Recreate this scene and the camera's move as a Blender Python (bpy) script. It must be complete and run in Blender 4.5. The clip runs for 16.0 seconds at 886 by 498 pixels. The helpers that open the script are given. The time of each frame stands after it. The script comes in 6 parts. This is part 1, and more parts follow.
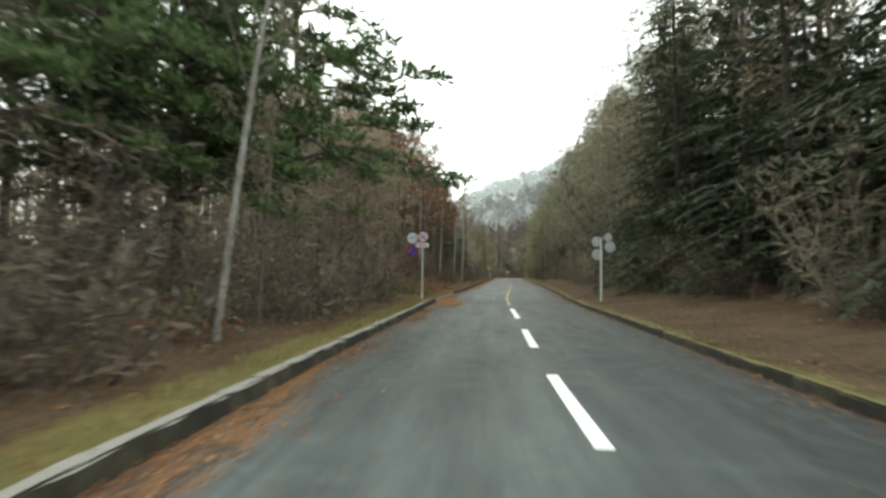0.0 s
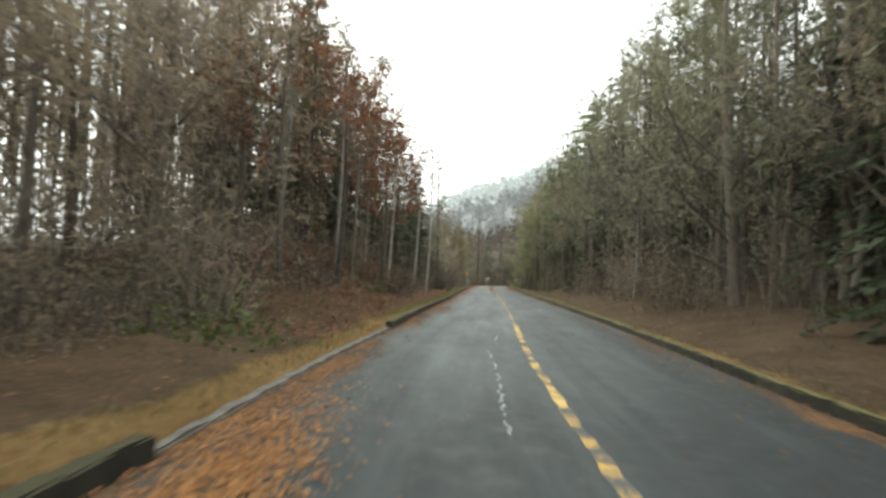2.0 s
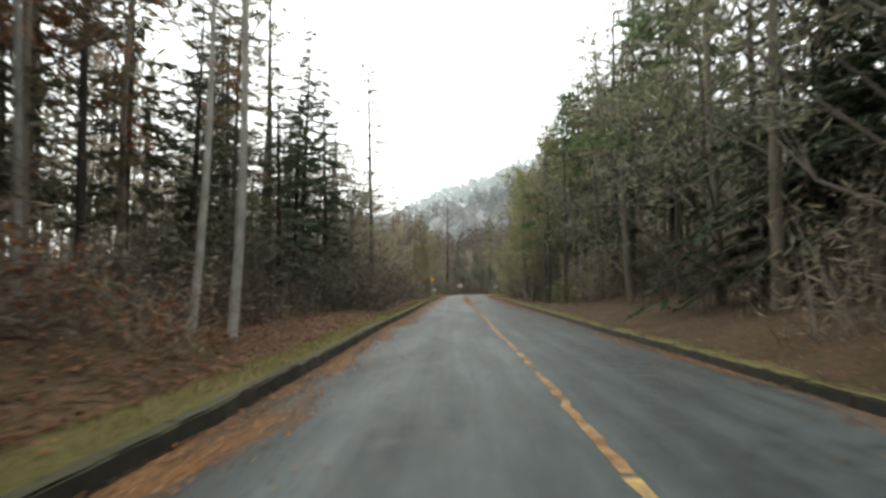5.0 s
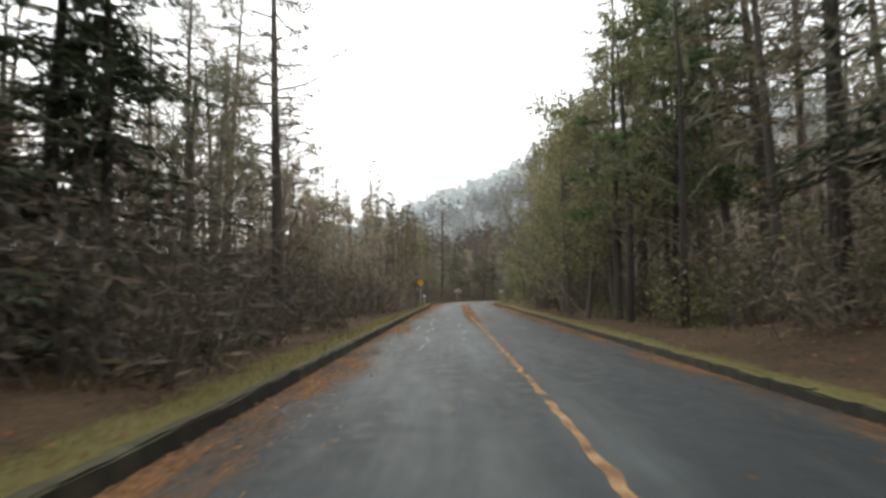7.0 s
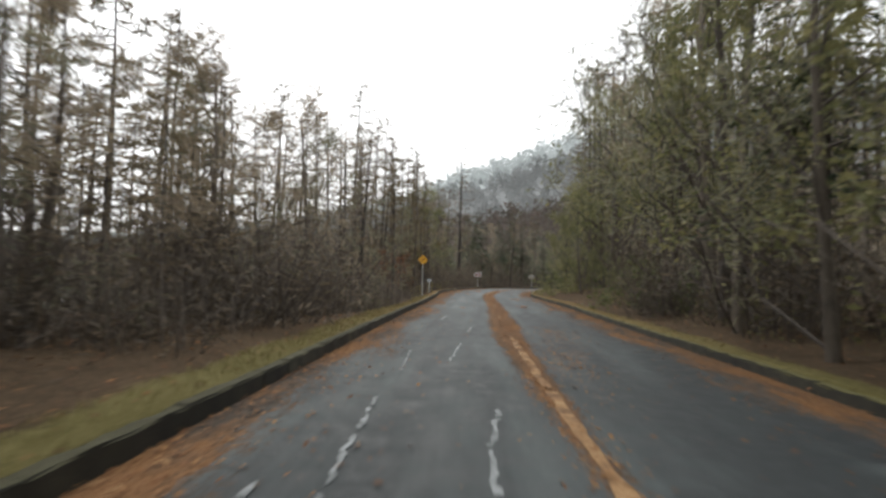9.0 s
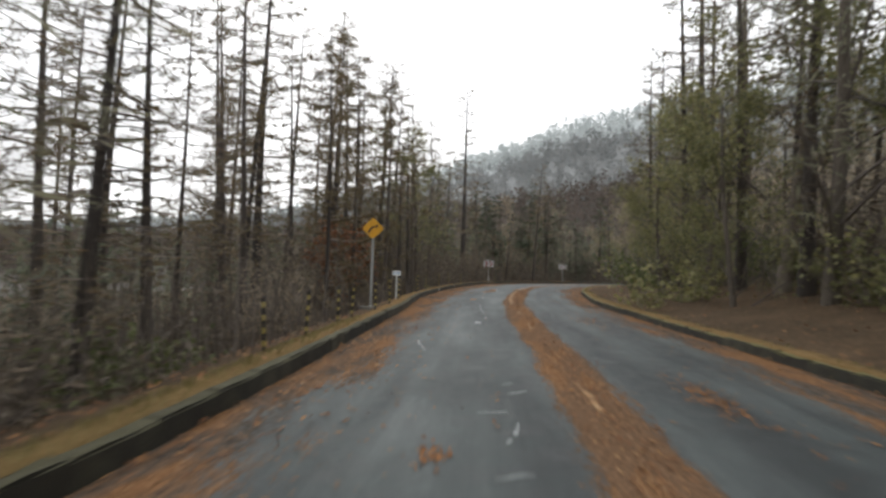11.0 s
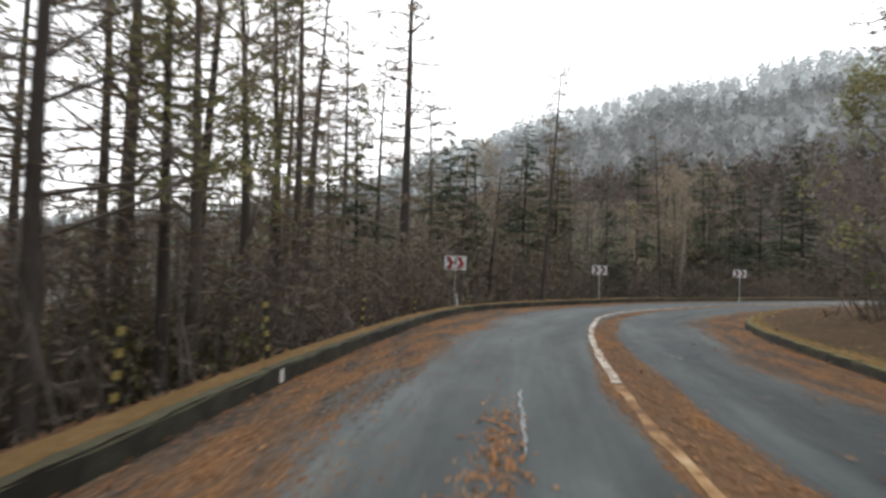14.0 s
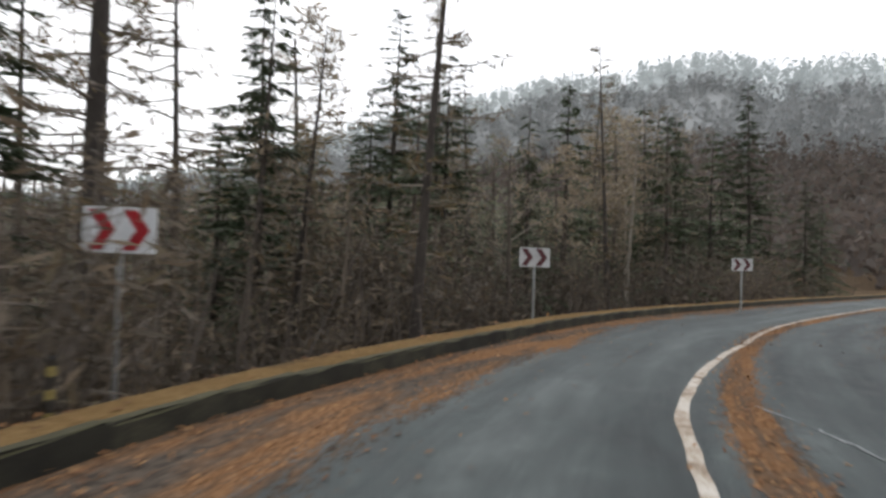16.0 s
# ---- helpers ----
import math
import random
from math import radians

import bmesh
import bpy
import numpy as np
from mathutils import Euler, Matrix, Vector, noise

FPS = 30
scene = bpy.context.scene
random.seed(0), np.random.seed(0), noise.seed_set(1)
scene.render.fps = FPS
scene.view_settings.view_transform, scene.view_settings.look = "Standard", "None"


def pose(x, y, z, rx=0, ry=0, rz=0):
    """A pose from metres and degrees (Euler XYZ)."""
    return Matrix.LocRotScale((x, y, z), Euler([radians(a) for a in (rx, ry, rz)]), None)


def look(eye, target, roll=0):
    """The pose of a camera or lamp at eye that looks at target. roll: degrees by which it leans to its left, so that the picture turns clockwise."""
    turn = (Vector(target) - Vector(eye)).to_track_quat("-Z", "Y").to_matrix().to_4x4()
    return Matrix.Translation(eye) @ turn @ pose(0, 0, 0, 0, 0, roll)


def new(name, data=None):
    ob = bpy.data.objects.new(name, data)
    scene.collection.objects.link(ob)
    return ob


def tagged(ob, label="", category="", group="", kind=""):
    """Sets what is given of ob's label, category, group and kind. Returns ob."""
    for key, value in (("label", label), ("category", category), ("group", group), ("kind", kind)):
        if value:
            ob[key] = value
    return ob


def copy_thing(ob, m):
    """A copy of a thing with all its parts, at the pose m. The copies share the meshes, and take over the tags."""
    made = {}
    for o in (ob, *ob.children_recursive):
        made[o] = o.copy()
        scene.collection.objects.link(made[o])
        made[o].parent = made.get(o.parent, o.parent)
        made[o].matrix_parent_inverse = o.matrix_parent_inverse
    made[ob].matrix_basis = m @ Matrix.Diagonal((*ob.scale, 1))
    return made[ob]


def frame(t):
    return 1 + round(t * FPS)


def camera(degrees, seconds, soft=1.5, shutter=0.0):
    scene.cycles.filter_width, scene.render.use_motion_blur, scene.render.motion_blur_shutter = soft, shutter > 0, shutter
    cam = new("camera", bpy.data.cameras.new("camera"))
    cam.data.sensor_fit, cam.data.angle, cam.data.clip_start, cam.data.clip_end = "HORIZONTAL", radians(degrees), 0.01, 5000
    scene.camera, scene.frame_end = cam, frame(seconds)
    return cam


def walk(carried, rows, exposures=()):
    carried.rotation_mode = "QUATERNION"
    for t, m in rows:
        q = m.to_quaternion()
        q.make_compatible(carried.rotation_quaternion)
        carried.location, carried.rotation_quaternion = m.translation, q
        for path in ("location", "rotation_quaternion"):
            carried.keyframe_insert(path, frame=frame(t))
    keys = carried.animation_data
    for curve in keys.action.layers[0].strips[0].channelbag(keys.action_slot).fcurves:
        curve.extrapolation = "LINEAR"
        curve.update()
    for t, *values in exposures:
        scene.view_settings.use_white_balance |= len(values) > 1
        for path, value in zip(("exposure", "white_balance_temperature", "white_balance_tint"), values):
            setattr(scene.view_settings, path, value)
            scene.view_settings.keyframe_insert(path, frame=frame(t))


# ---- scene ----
# A two-lane forest road with kerbs, driven in late autumn under an overcast sky.
cam = camera(71.0, 16.0, soft=2.9, shutter=0.35)
PATH = [
    (0, (-0.500, -4.498, 1.416), (-0.501, -2.500, 1.491), 0.5),
    (0.5, (-0.074, 1.745, 1.423), (-0.057, 3.744, 1.490), 1.2),
    (1, (0.319, 7.917, 1.426), (0.359, 9.916, 1.497), 1.5),
    (1.5, (0.704, 13.988, 1.385), (0.757, 15.986, 1.475), 1.4),
    (2, (1.072, 19.959, 1.430), (1.144, 21.955, 1.523), 2.2),
    (2.5, (1.497, 25.769, 1.406), (1.587, 27.764, 1.499), 2.4),
    (3, (2.054, 31.402, 1.364), (2.163, 33.398, 1.445), 2.5),
    (3.5, (2.625, 36.934, 1.384), (2.738, 38.928, 1.488), 1.5),
    (4, (3.224, 42.397, 1.376), (3.360, 44.390, 1.490), 0.9),
    (6.5, (6.324, 68.935, 1.345), (6.501, 70.923, 1.483), -0.1),
    (7, (6.852, 74.300, 1.392), (7.025, 76.287, 1.532), -0.3),
    (7.5, (7.518, 79.494, 1.437), (7.663, 81.484, 1.578), 0.2),
    (8, (8.060, 84.760, 1.422), (8.198, 86.751, 1.557), 0.5),
    (8.5, (8.551, 90.103, 1.428), (8.673, 92.096, 1.537), 1.4),
    (11, (11.387, 118.635, 1.369), (11.472, 120.632, 1.422), 1.9),
    (11.5, (11.880, 124.241, 1.401), (11.968, 126.238, 1.466), 2.3),
    (12, (12.319, 129.589, 1.392), (12.414, 131.585, 1.463), 2.5),
    (12.5, (12.722, 134.738, 1.392), (12.834, 136.734, 1.457), 2.6),
    (13, (13.406, 139.701, 1.404), (13.534, 141.696, 1.472), 2.1),
    (13.5, (14.003, 144.568, 1.422), (14.165, 146.561, 1.472), 2.5),
    (14, (14.820, 149.360, 1.373), (15.024, 151.349, 1.439), 1.9),
    (14.5, (15.694, 153.909, 1.420), (15.959, 155.889, 1.514), 1.2),
    (15, (16.858, 158.177, 1.401), (17.194, 160.147, 1.472), 1.6),
    (15.5, (18.076, 162.309, 1.370), (18.502, 164.262, 1.427), 1.0),
    (16, (19.636, 166.072, 1.388), (20.192, 167.992, 1.434), 2.0),
]
walk(cam, [(t, look(eye, target, roll)) for t, eye, target, roll in PATH],
     exposures=[(0, .26, 6650, -1), (1.5, .42, 6650, 1), (2, .54, 6650, 1), (3.5, .46, 6620, 3), (4, .40, 6620, 3), (7, .12, 6500, 8), (8, -.03, 6500, 9), (8.5, -.05, 6500, 9), (11, -.25, 6500, 10), (13, -.16, 6450, 10), (14, -.14, 6450, 11), (15, -.28, 6400, 11), (16, -.28, 6400, 11)])

# ---- world and light: white overcast sky, weak wide sun low ahead ----
SUN_EL, SUN_AZ = 24.0, -10.0
world = bpy.data.worlds.new("overcast_sky")
scene.world = world
world.use_nodes = True
wn, wl = world.node_tree.nodes, world.node_tree.links
sky = wn.new("ShaderNodeTexSky")
sky.sky_type, sky.sun_disc = "NISHITA", False
sky.sun_elevation, sky.sun_rotation = radians(SUN_EL), radians(SUN_AZ)
wmix = wn.new("ShaderNodeMix")
wmix.data_type = "RGBA"
wmix.inputs[0].default_value = 0.93
wmix.inputs[7].default_value = (22.0, 22.2, 22.6, 1)
wl.new(sky.outputs[0], wmix.inputs[6])
bg = wn["Background"]
wl.new(wmix.outputs[2], bg.inputs[0])
bg.inputs[1].default_value = 0.085
sun = new("sun", bpy.data.lights.new("sun", "SUN"))
sun.data.energy, sun.data.angle, sun.data.color = 0.6, radians(25), (1.0, 0.95, 0.88)
sun.matrix_basis = pose(0, 0, 60, 90 - SUN_EL, 0, 180 - SUN_AZ)


# ---- materials ----
def nodes_of(name):
    m = bpy.data.materials.new(name)
    m.use_nodes = True
    return m, m.node_tree.nodes, m.node_tree.links, m.node_tree.nodes["Principled BSDF"]


def ramp(n, l, fac, stops):
    r = n.new("ShaderNodeValToRGB")
    e = r.color_ramp.elements
    while len(e) < len(stops):
        e.new(0.5)
    for k, (p, c) in zip(e, stops):
        k.position, k.color = p, (*c, 1)
    l.new(fac, r.inputs[0])
    return r.outputs[0]


def noise_tex(n, l, scale, detail=4, rough=0.6, vec=None):
    t = n.new("ShaderNodeTexNoise")
    t.inputs["Scale"].default_value, t.inputs["Detail"].default_value, t.inputs["Roughness"].default_value = scale, detail, rough
    if vec is not None:
        l.new(vec, t.inputs["Vector"])
    return t.outputs[0]


def math_node(n, l, op, a, b=None, c=None, clamp=False):
    m = n.new("ShaderNodeMath")
    m.operation, m.use_clamp = op, clamp
    for i, v in enumerate((a, b, c)):
        if v is None:
            continue
        if isinstance(v, (int, float)):
            m.inputs[i].default_value = v
        else:
            l.new(v, m.inputs[i])
    return m.outputs[0]


def mix_rgb(n, l, fac, a, b):
    m = n.new("ShaderNodeMix")
    m.data_type = "RGBA"
    for i, v in ((0, fac), (6, a), (7, b)):
        if isinstance(v, (int, float)):
            m.inputs[i].default_value = v
        elif isinstance(v, tuple):
            m.inputs[i].default_value = (*v, 1)
        else:
            l.new(v, m.inputs[i])
    return m.outputs[2]


def bump(n, l, p, height, strength, dist=0.02):
    b = n.new("ShaderNodeBump")
    b.inputs["Strength"].default_value, b.inputs["Distance"].default_value = strength, dist
    l.new(height, b.inputs["Height"])
    l.new(b.outputs[0], p.inputs["Normal"])


def coords(n, kind="Object"):
    return n.new("ShaderNodeTexCoord").outputs[kind]


def mottled(name, stops, scale=3.0, fine=40.0, rough=0.85, metal=0.0, rel=0.3, dist=0.01, spread=0.0):
    """A surface of two scales of noise; spread varies it from object to object."""
    m, n, l, p = nodes_of(name)
    co = coords(n)
    a = noise_tex(n, l, scale, 5, 0.6, co)
    b = noise_tex(n, l, fine, 3, 0.6, co)
    f = math_node(n, l, "ADD", math_node(n, l, "MULTIPLY", a, 0.65), math_node(n, l, "MULTIPLY", b, 0.35))
    if spread:
        r = n.new("ShaderNodeObjectInfo").outputs["Random"]
        f = math_node(n, l, "ADD", f, math_node(n, l, "MULTIPLY", math_node(n, l, "SUBTRACT", r, 0.5), spread))
    l.new(ramp(n, l, f, stops), p.inputs["Base Color"])
    p.inputs["Roughness"].default_value, p.inputs["Metallic"].default_value = rough, metal
    bump(n, l, p, b, rel, dist)
    return m


def bark(name, dark, light, stretch=6.0, scale=5.0):
    m, n, l, p = nodes_of(name)
    mp = n.new("ShaderNodeMapping")
    mp.inputs["Scale"].default_value = (stretch, stretch, 1.0)
    l.new(coords(n), mp.inputs[0])
    a = noise_tex(n, l, scale, 6, 0.7, mp.outputs[0])
    b = noise_tex(n, l, 0.7, 3, 0.5, coords(n))
    r = n.new("ShaderNodeObjectInfo").outputs["Random"]
    f = math_node(n, l, "ADD", math_node(n, l, "MULTIPLY", a, 0.6), math_node(n, l, "MULTIPLY", b, 0.3))
    f = math_node(n, l, "ADD", f, math_node(n, l, "MULTIPLY", math_node(n, l, "SUBTRACT", r, 0.4), 0.25))
    l.new(ramp(n, l, f, [(0.28, dark), (0.72, light)]), p.inputs["Base Color"])
    p.inputs["Roughness"].default_value = 0.92
    bump(n, l, p, a, 0.7, 0.02)
    return m


def foliage(name, stops, trans=0.35, rough=0.6):
    """Leaves and needles: coloured leaf by leaf and tree by tree, and letting some light through."""
    m, n, l, p = nodes_of(name)
    g = n.new("ShaderNodeNewGeometry").outputs["Random Per Island"]
    r = n.new("ShaderNodeObjectInfo").outputs["Random"]
    z = noise_tex(n, l, 0.45, 2, 0.5, coords(n))
    f = math_node(n, l, "ADD", math_node(n, l, "MULTIPLY", g, 0.5), math_node(n, l, "MULTIPLY", r, 0.2))
    f = math_node(n, l, "ADD", f, math_node(n, l, "MULTIPLY", z, 0.35))
    c = ramp(n, l, f, stops)
    l.new(c, p.inputs["Base Color"])
    p.inputs["Roughness"].default_value, p.inputs["Specular IOR Level"].default_value = rough, 0.22
    tr = n.new("ShaderNodeBsdfTranslucent")
    l.new(c, tr.inputs[0])
    ms = n.new("ShaderNodeMixShader")
    ms.inputs[0].default_value = trans
    l.new(p.outputs[0], ms.inputs[1])
    l.new(tr.outputs[0], ms.inputs[2])
    l.new(ms.outputs[0], n["Material Output"].inputs[0])
    return m


def plain(name, c, rough=0.5, metal=0.0, wear=0.12):
    """Paint or metal with slight dirt."""
    d = tuple(v * (1 - 2.2 * wear) for v in c)
    return mottled(name, [(0.3, d), (0.6, c)], 4.0, 60.0, rough, metal, 0.08, 0.002)


def road_material():
    """Weathered asphalt: wheel tracks, stains, and needles and dust gathered at the edges and along the crown."""
    m, n, l, p = nodes_of("asphalt")
    uv = coords(n, "UV")
    sep = n.new("ShaderNodeSeparateXYZ")
    l.new(uv, sep.inputs[0])
    s, d = sep.outputs[0], sep.outputs[1]
    mp = n.new("ShaderNodeMapping")
    mp.inputs["Scale"].default_value = (0.22, 1.0, 1.0)
    l.new(uv, mp.inputs[0])
    big = noise_tex(n, l, 0.9, 5, 0.62, mp.outputs[0])
    mid = noise_tex(n, l, 2.6, 5, 0.65, uv)
    fine = noise_tex(n, l, 160.0, 2, 0.6, uv)
    lane = n.new("ShaderNodeMapping")
    lane.inputs["Scale"].default_value = (0.035, 1.0, 1.0)
    l.new(uv, lane.inputs[0])
    streak = noise_tex(n, l, 1.5, 5, 0.65, lane.outputs[0])
    tone = math_node(n, l, "ADD", math_node(n, l, "MULTIPLY", big, 0.4), math_node(n, l, "MULTIPLY", mid, 0.3))
    tone = math_node(n, l, "ADD", tone, math_node(n, l, "MULTIPLY", streak, 0.3))
    other_lane = math_node(n, l, "MULTIPLY", math_node(n, l, "SUBTRACT", d, 0.1), 1.5, clamp=True)
    tone = math_node(n, l, "MULTIPLY_ADD", other_lane, -0.042, tone)
    # darker stretches of asphalt
    for a, b in ((17.0, 42.0), (88.0, 134.0)):
        inside = math_node(n, l, "SUBTRACT", (b - a) / 2, math_node(n, l, "ABSOLUTE", math_node(n, l, "SUBTRACT", s, (a + b) / 2)))
        inside = math_node(n, l, "MULTIPLY", math_node(n, l, "ADD", inside, math_node(n, l, "MULTIPLY", big, 6.0)), 0.22, clamp=True)
        tone = math_node(n, l, "MULTIPLY_ADD", inside, -0.058, tone)
    base = ramp(n, l, tone, [(0.40, (0.022, 0.028, 0.029)), (0.475, (0.045, 0.055, 0.055)), (0.53, (0.066, 0.079, 0.078)), (0.61, (0.118, 0.134, 0.131))])
    grit = ramp(n, l, fine, [(0.35, (0.75, 0.75, 0.75)), (0.65, (1.2, 1.2, 1.2))])
    mul = n.new("ShaderNodeMix")
    mul.data_type, mul.blend_type = "RGBA", "MULTIPLY"
    mul.inputs[0].default_value = 0.55
    l.new(base, mul.inputs[6])
    l.new(grit, mul.inputs[7])
    col = mul.outputs[2]
    # litter: more of it towards both edges, and further on also along the middle
    ln = noise_tex(n, l, 0.8, 6, 0.7, mp.outputs[0])
    lf = noise_tex(n, l, 14.0, 4, 0.7, uv)
    left = math_node(n, l, "MULTIPLY_ADD", d, -1.0, -3.02)
    right = math_node(n, l, "MULTIPLY_ADD", d, 1.0, -2.95)
    edge = math_node(n, l, "MAXIMUM", left, right)
    late = math_node(n, l, "MULTIPLY", math_node(n, l, "SUBTRACT", s, 92.0), 0.02, clamp=True)
    heap = math_node(n, l, "MULTIPLY", math_node(n, l, "SUBTRACT", s, 104.0), 0.045, clamp=True)
    bend = math_node(n, l, "MULTIPLY", math_node(n, l, "SUBTRACT", s, 152.0), 0.08, clamp=True)
    edge = math_node(n, l, "MULTIPLY_ADD", late, 0.42, edge)
    off = math_node(n, l, "ABSOLUTE", math_node(n, l, "MULTIPLY_ADD", bend, -0.30, math_node(n, l, "MULTIPLY_ADD", heap, 0.05, d)))
    crown = math_node(n, l, "SUBTRACT", math_node(n, l, "MULTIPLY_ADD", bend, 0.08, math_node(n, l, "MULTIPLY_ADD", heap, 0.58, -0.16)), off)
    thin = math_node(n, l, "MULTIPLY", math_node(n, l, "SUBTRACT", s, 168.0), 0.07, clamp=True)
    crown = math_node(n, l, "MULTIPLY_ADD", thin, -0.27, crown)
    crown = math_node(n, l, "MULTIPLY", crown, 4.0)
    cover = math_node(n, l, "MAXIMUM", edge, crown)
    cover = math_node(n, l, "ADD", cover, math_node(n, l, "MULTIPLY", math_node(n, l, "SUBTRACT", ln, 0.5), 3.2))
    cover = math_node(n, l, "ADD", cover, math_node(n, l, "MULTIPLY", math_node(n, l, "SUBTRACT", lf, 0.5), 2.6))
    mask = math_node(n, l, "MULTIPLY", math_node(n, l, "ADD", cover, 0.0), 7.0, clamp=True)
    litter = ramp(n, l, noise_tex(n, l, 22.0, 5, 0.75, uv), [(0.32, (0.022, 0.013, 0.008)), (0.42, (0.105, 0.050, 0.020)), (0.52, (0.225, 0.117, 0.054)), (0.63, (0.36, 0.21, 0.110)), (0.76, (0.45, 0.31, 0.19))])
    dust = ramp(n, l, noise_tex(n, l, 9.0, 6, 0.75, uv), [(0.35, (0.035, 0.028, 0.022)), (0.5, (0.085, 0.068, 0.054)), (0.65, (0.15, 0.118, 0.090))])
    fresh = ramp(n, l, noise_tex(n, l, 1.7, 6, 0.7, mp.outputs[0]), [(0.43, (0.0, 0.0, 0.0)), (0.57, (1.0, 1.0, 1.0))])
    heaped = math_node(n, l, "MULTIPLY", math_node(n, l, "ADD", crown, 0.3), 1.2, clamp=True)
    heaped = math_node(n, l, "MULTIPLY", heaped, math_node(n, l, "MULTIPLY_ADD", thin, -0.32, 0.6))
    litter = mix_rgb(n, l, math_node(n, l, "MAXIMUM", fresh, heaped), dust, litter)
    col = mix_rgb(n, l, math_node(n, l, "MULTIPLY", mask, 0.92), col, litter)
    l.new(col, p.inputs["Base Color"])
    rr = ramp(n, l, mid, [(0.3, (0.55, 0.55, 0.55)), (0.7, (0.85, 0.85, 0.85))])
    l.new(mix_rgb(n, l, mask, rr, (1.0, 1.0, 1.0)), p.inputs["Roughness"])
    l.new(math_node(n, l, "MULTIPLY_ADD", mask, -0.32, 0.36), p.inputs["Specular IOR Level"])
    bump(n, l, p, math_node(n, l, "ADD", fine, math_node(n, l, "MULTIPLY", lf, mask)), 0.35, 0.012)
    return m


def ground_material():
    """Leaf litter and needles on dark soil, with yellowed moss and grass near the kerbs. UV: metres along, metres beyond the kerb."""
    m, n, l, p = nodes_of("leaf_litter_soil")
    uv, co = coords(n, "UV"), coords(n)
    sep = n.new("ShaderNodeSeparateXYZ")
    l.new(uv, sep.inputs[0])
    e = sep.outputs[1]
    a = noise_tex(n, l, 0.55, 5, 0.65, co)
    b = noise_tex(n, l, 11.0, 5, 0.75, co)
    c = noise_tex(n, l, 60.0, 3, 0.7, co)
    tone = math_node(n, l, "ADD", math_node(n, l, "MULTIPLY", b, 0.55), math_node(n, l, "ADD", math_node(n, l, "MULTIPLY", a, 0.3), math_node(n, l, "MULTIPLY", c, 0.15)))
    soil = ramp(n, l, tone, [(0.3, (0.024, 0.019, 0.013)), (0.45, (0.068, 0.049, 0.031)), (0.57, (0.128, 0.088, 0.054)), (0.73, (0.21, 0.155, 0.10))])
    moss = ramp(n, l, tone, [(0.3, (0.060, 0.054, 0.020)), (0.5, (0.158, 0.140, 0.052)), (0.7, (0.265, 0.232, 0.105))])
    late = math_node(n, l, "MULTIPLY", math_node(n, l, "SUBTRACT", sep.outputs[0], 128.0), 0.08, clamp=True)
    near = math_node(n, l, "SUBTRACT", math_node(n, l, "MULTIPLY_ADD", late, -0.18, 0.92), e)
    near = math_node(n, l, "ADD", near, math_node(n, l, "MULTIPLY", math_node(n, l, "SUBTRACT", a, 0.47), 1.0))
    near = math_node(n, l, "ADD", near, math_node(n, l, "MULTIPLY", math_node(n, l, "SUBTRACT", b, 0.5), 0.7))
    dry = math_node(n, l, "MULTIPLY", math_node(n, l, "SUBTRACT", sep.outputs[0], 118.0), 0.04, clamp=True)
    drive = math_node(n, l, "MULTIPLY", math_node(n, l, "SUBTRACT", 10.0, math_node(n, l, "ABSOLUTE", math_node(n, l, "SUBTRACT", sep.outputs[0], 44.0))), 0.4, clamp=True)
    dry = math_node(n, l, "MAXIMUM", dry, drive)
    mask = math_node(n, l, "MULTIPLY", near, 4.5, clamp=True)
    needles = ramp(n, l, tone, [(0.3, (0.085, 0.050, 0.022)), (0.5, (0.23, 0.135, 0.055)), (0.7, (0.34, 0.23, 0.11))])
    moss = mix_rgb(n, l, math_node(n, l, "MULTIPLY", dry, 0.85), moss, needles)
    l.new(mix_rgb(n, l, math_node(n, l, "MULTIPLY", mask, 0.85), soil, moss), p.inputs["Base Color"])
    p.inputs["Roughness"].default_value, p.inputs["Specular IOR Level"].default_value = 1.0, 0.08
    bump(n, l, p, math_node(n, l, "ADD", b, math_node(n, l, "MULTIPLY", c, 0.5)), 0.8, 0.05)
    return m


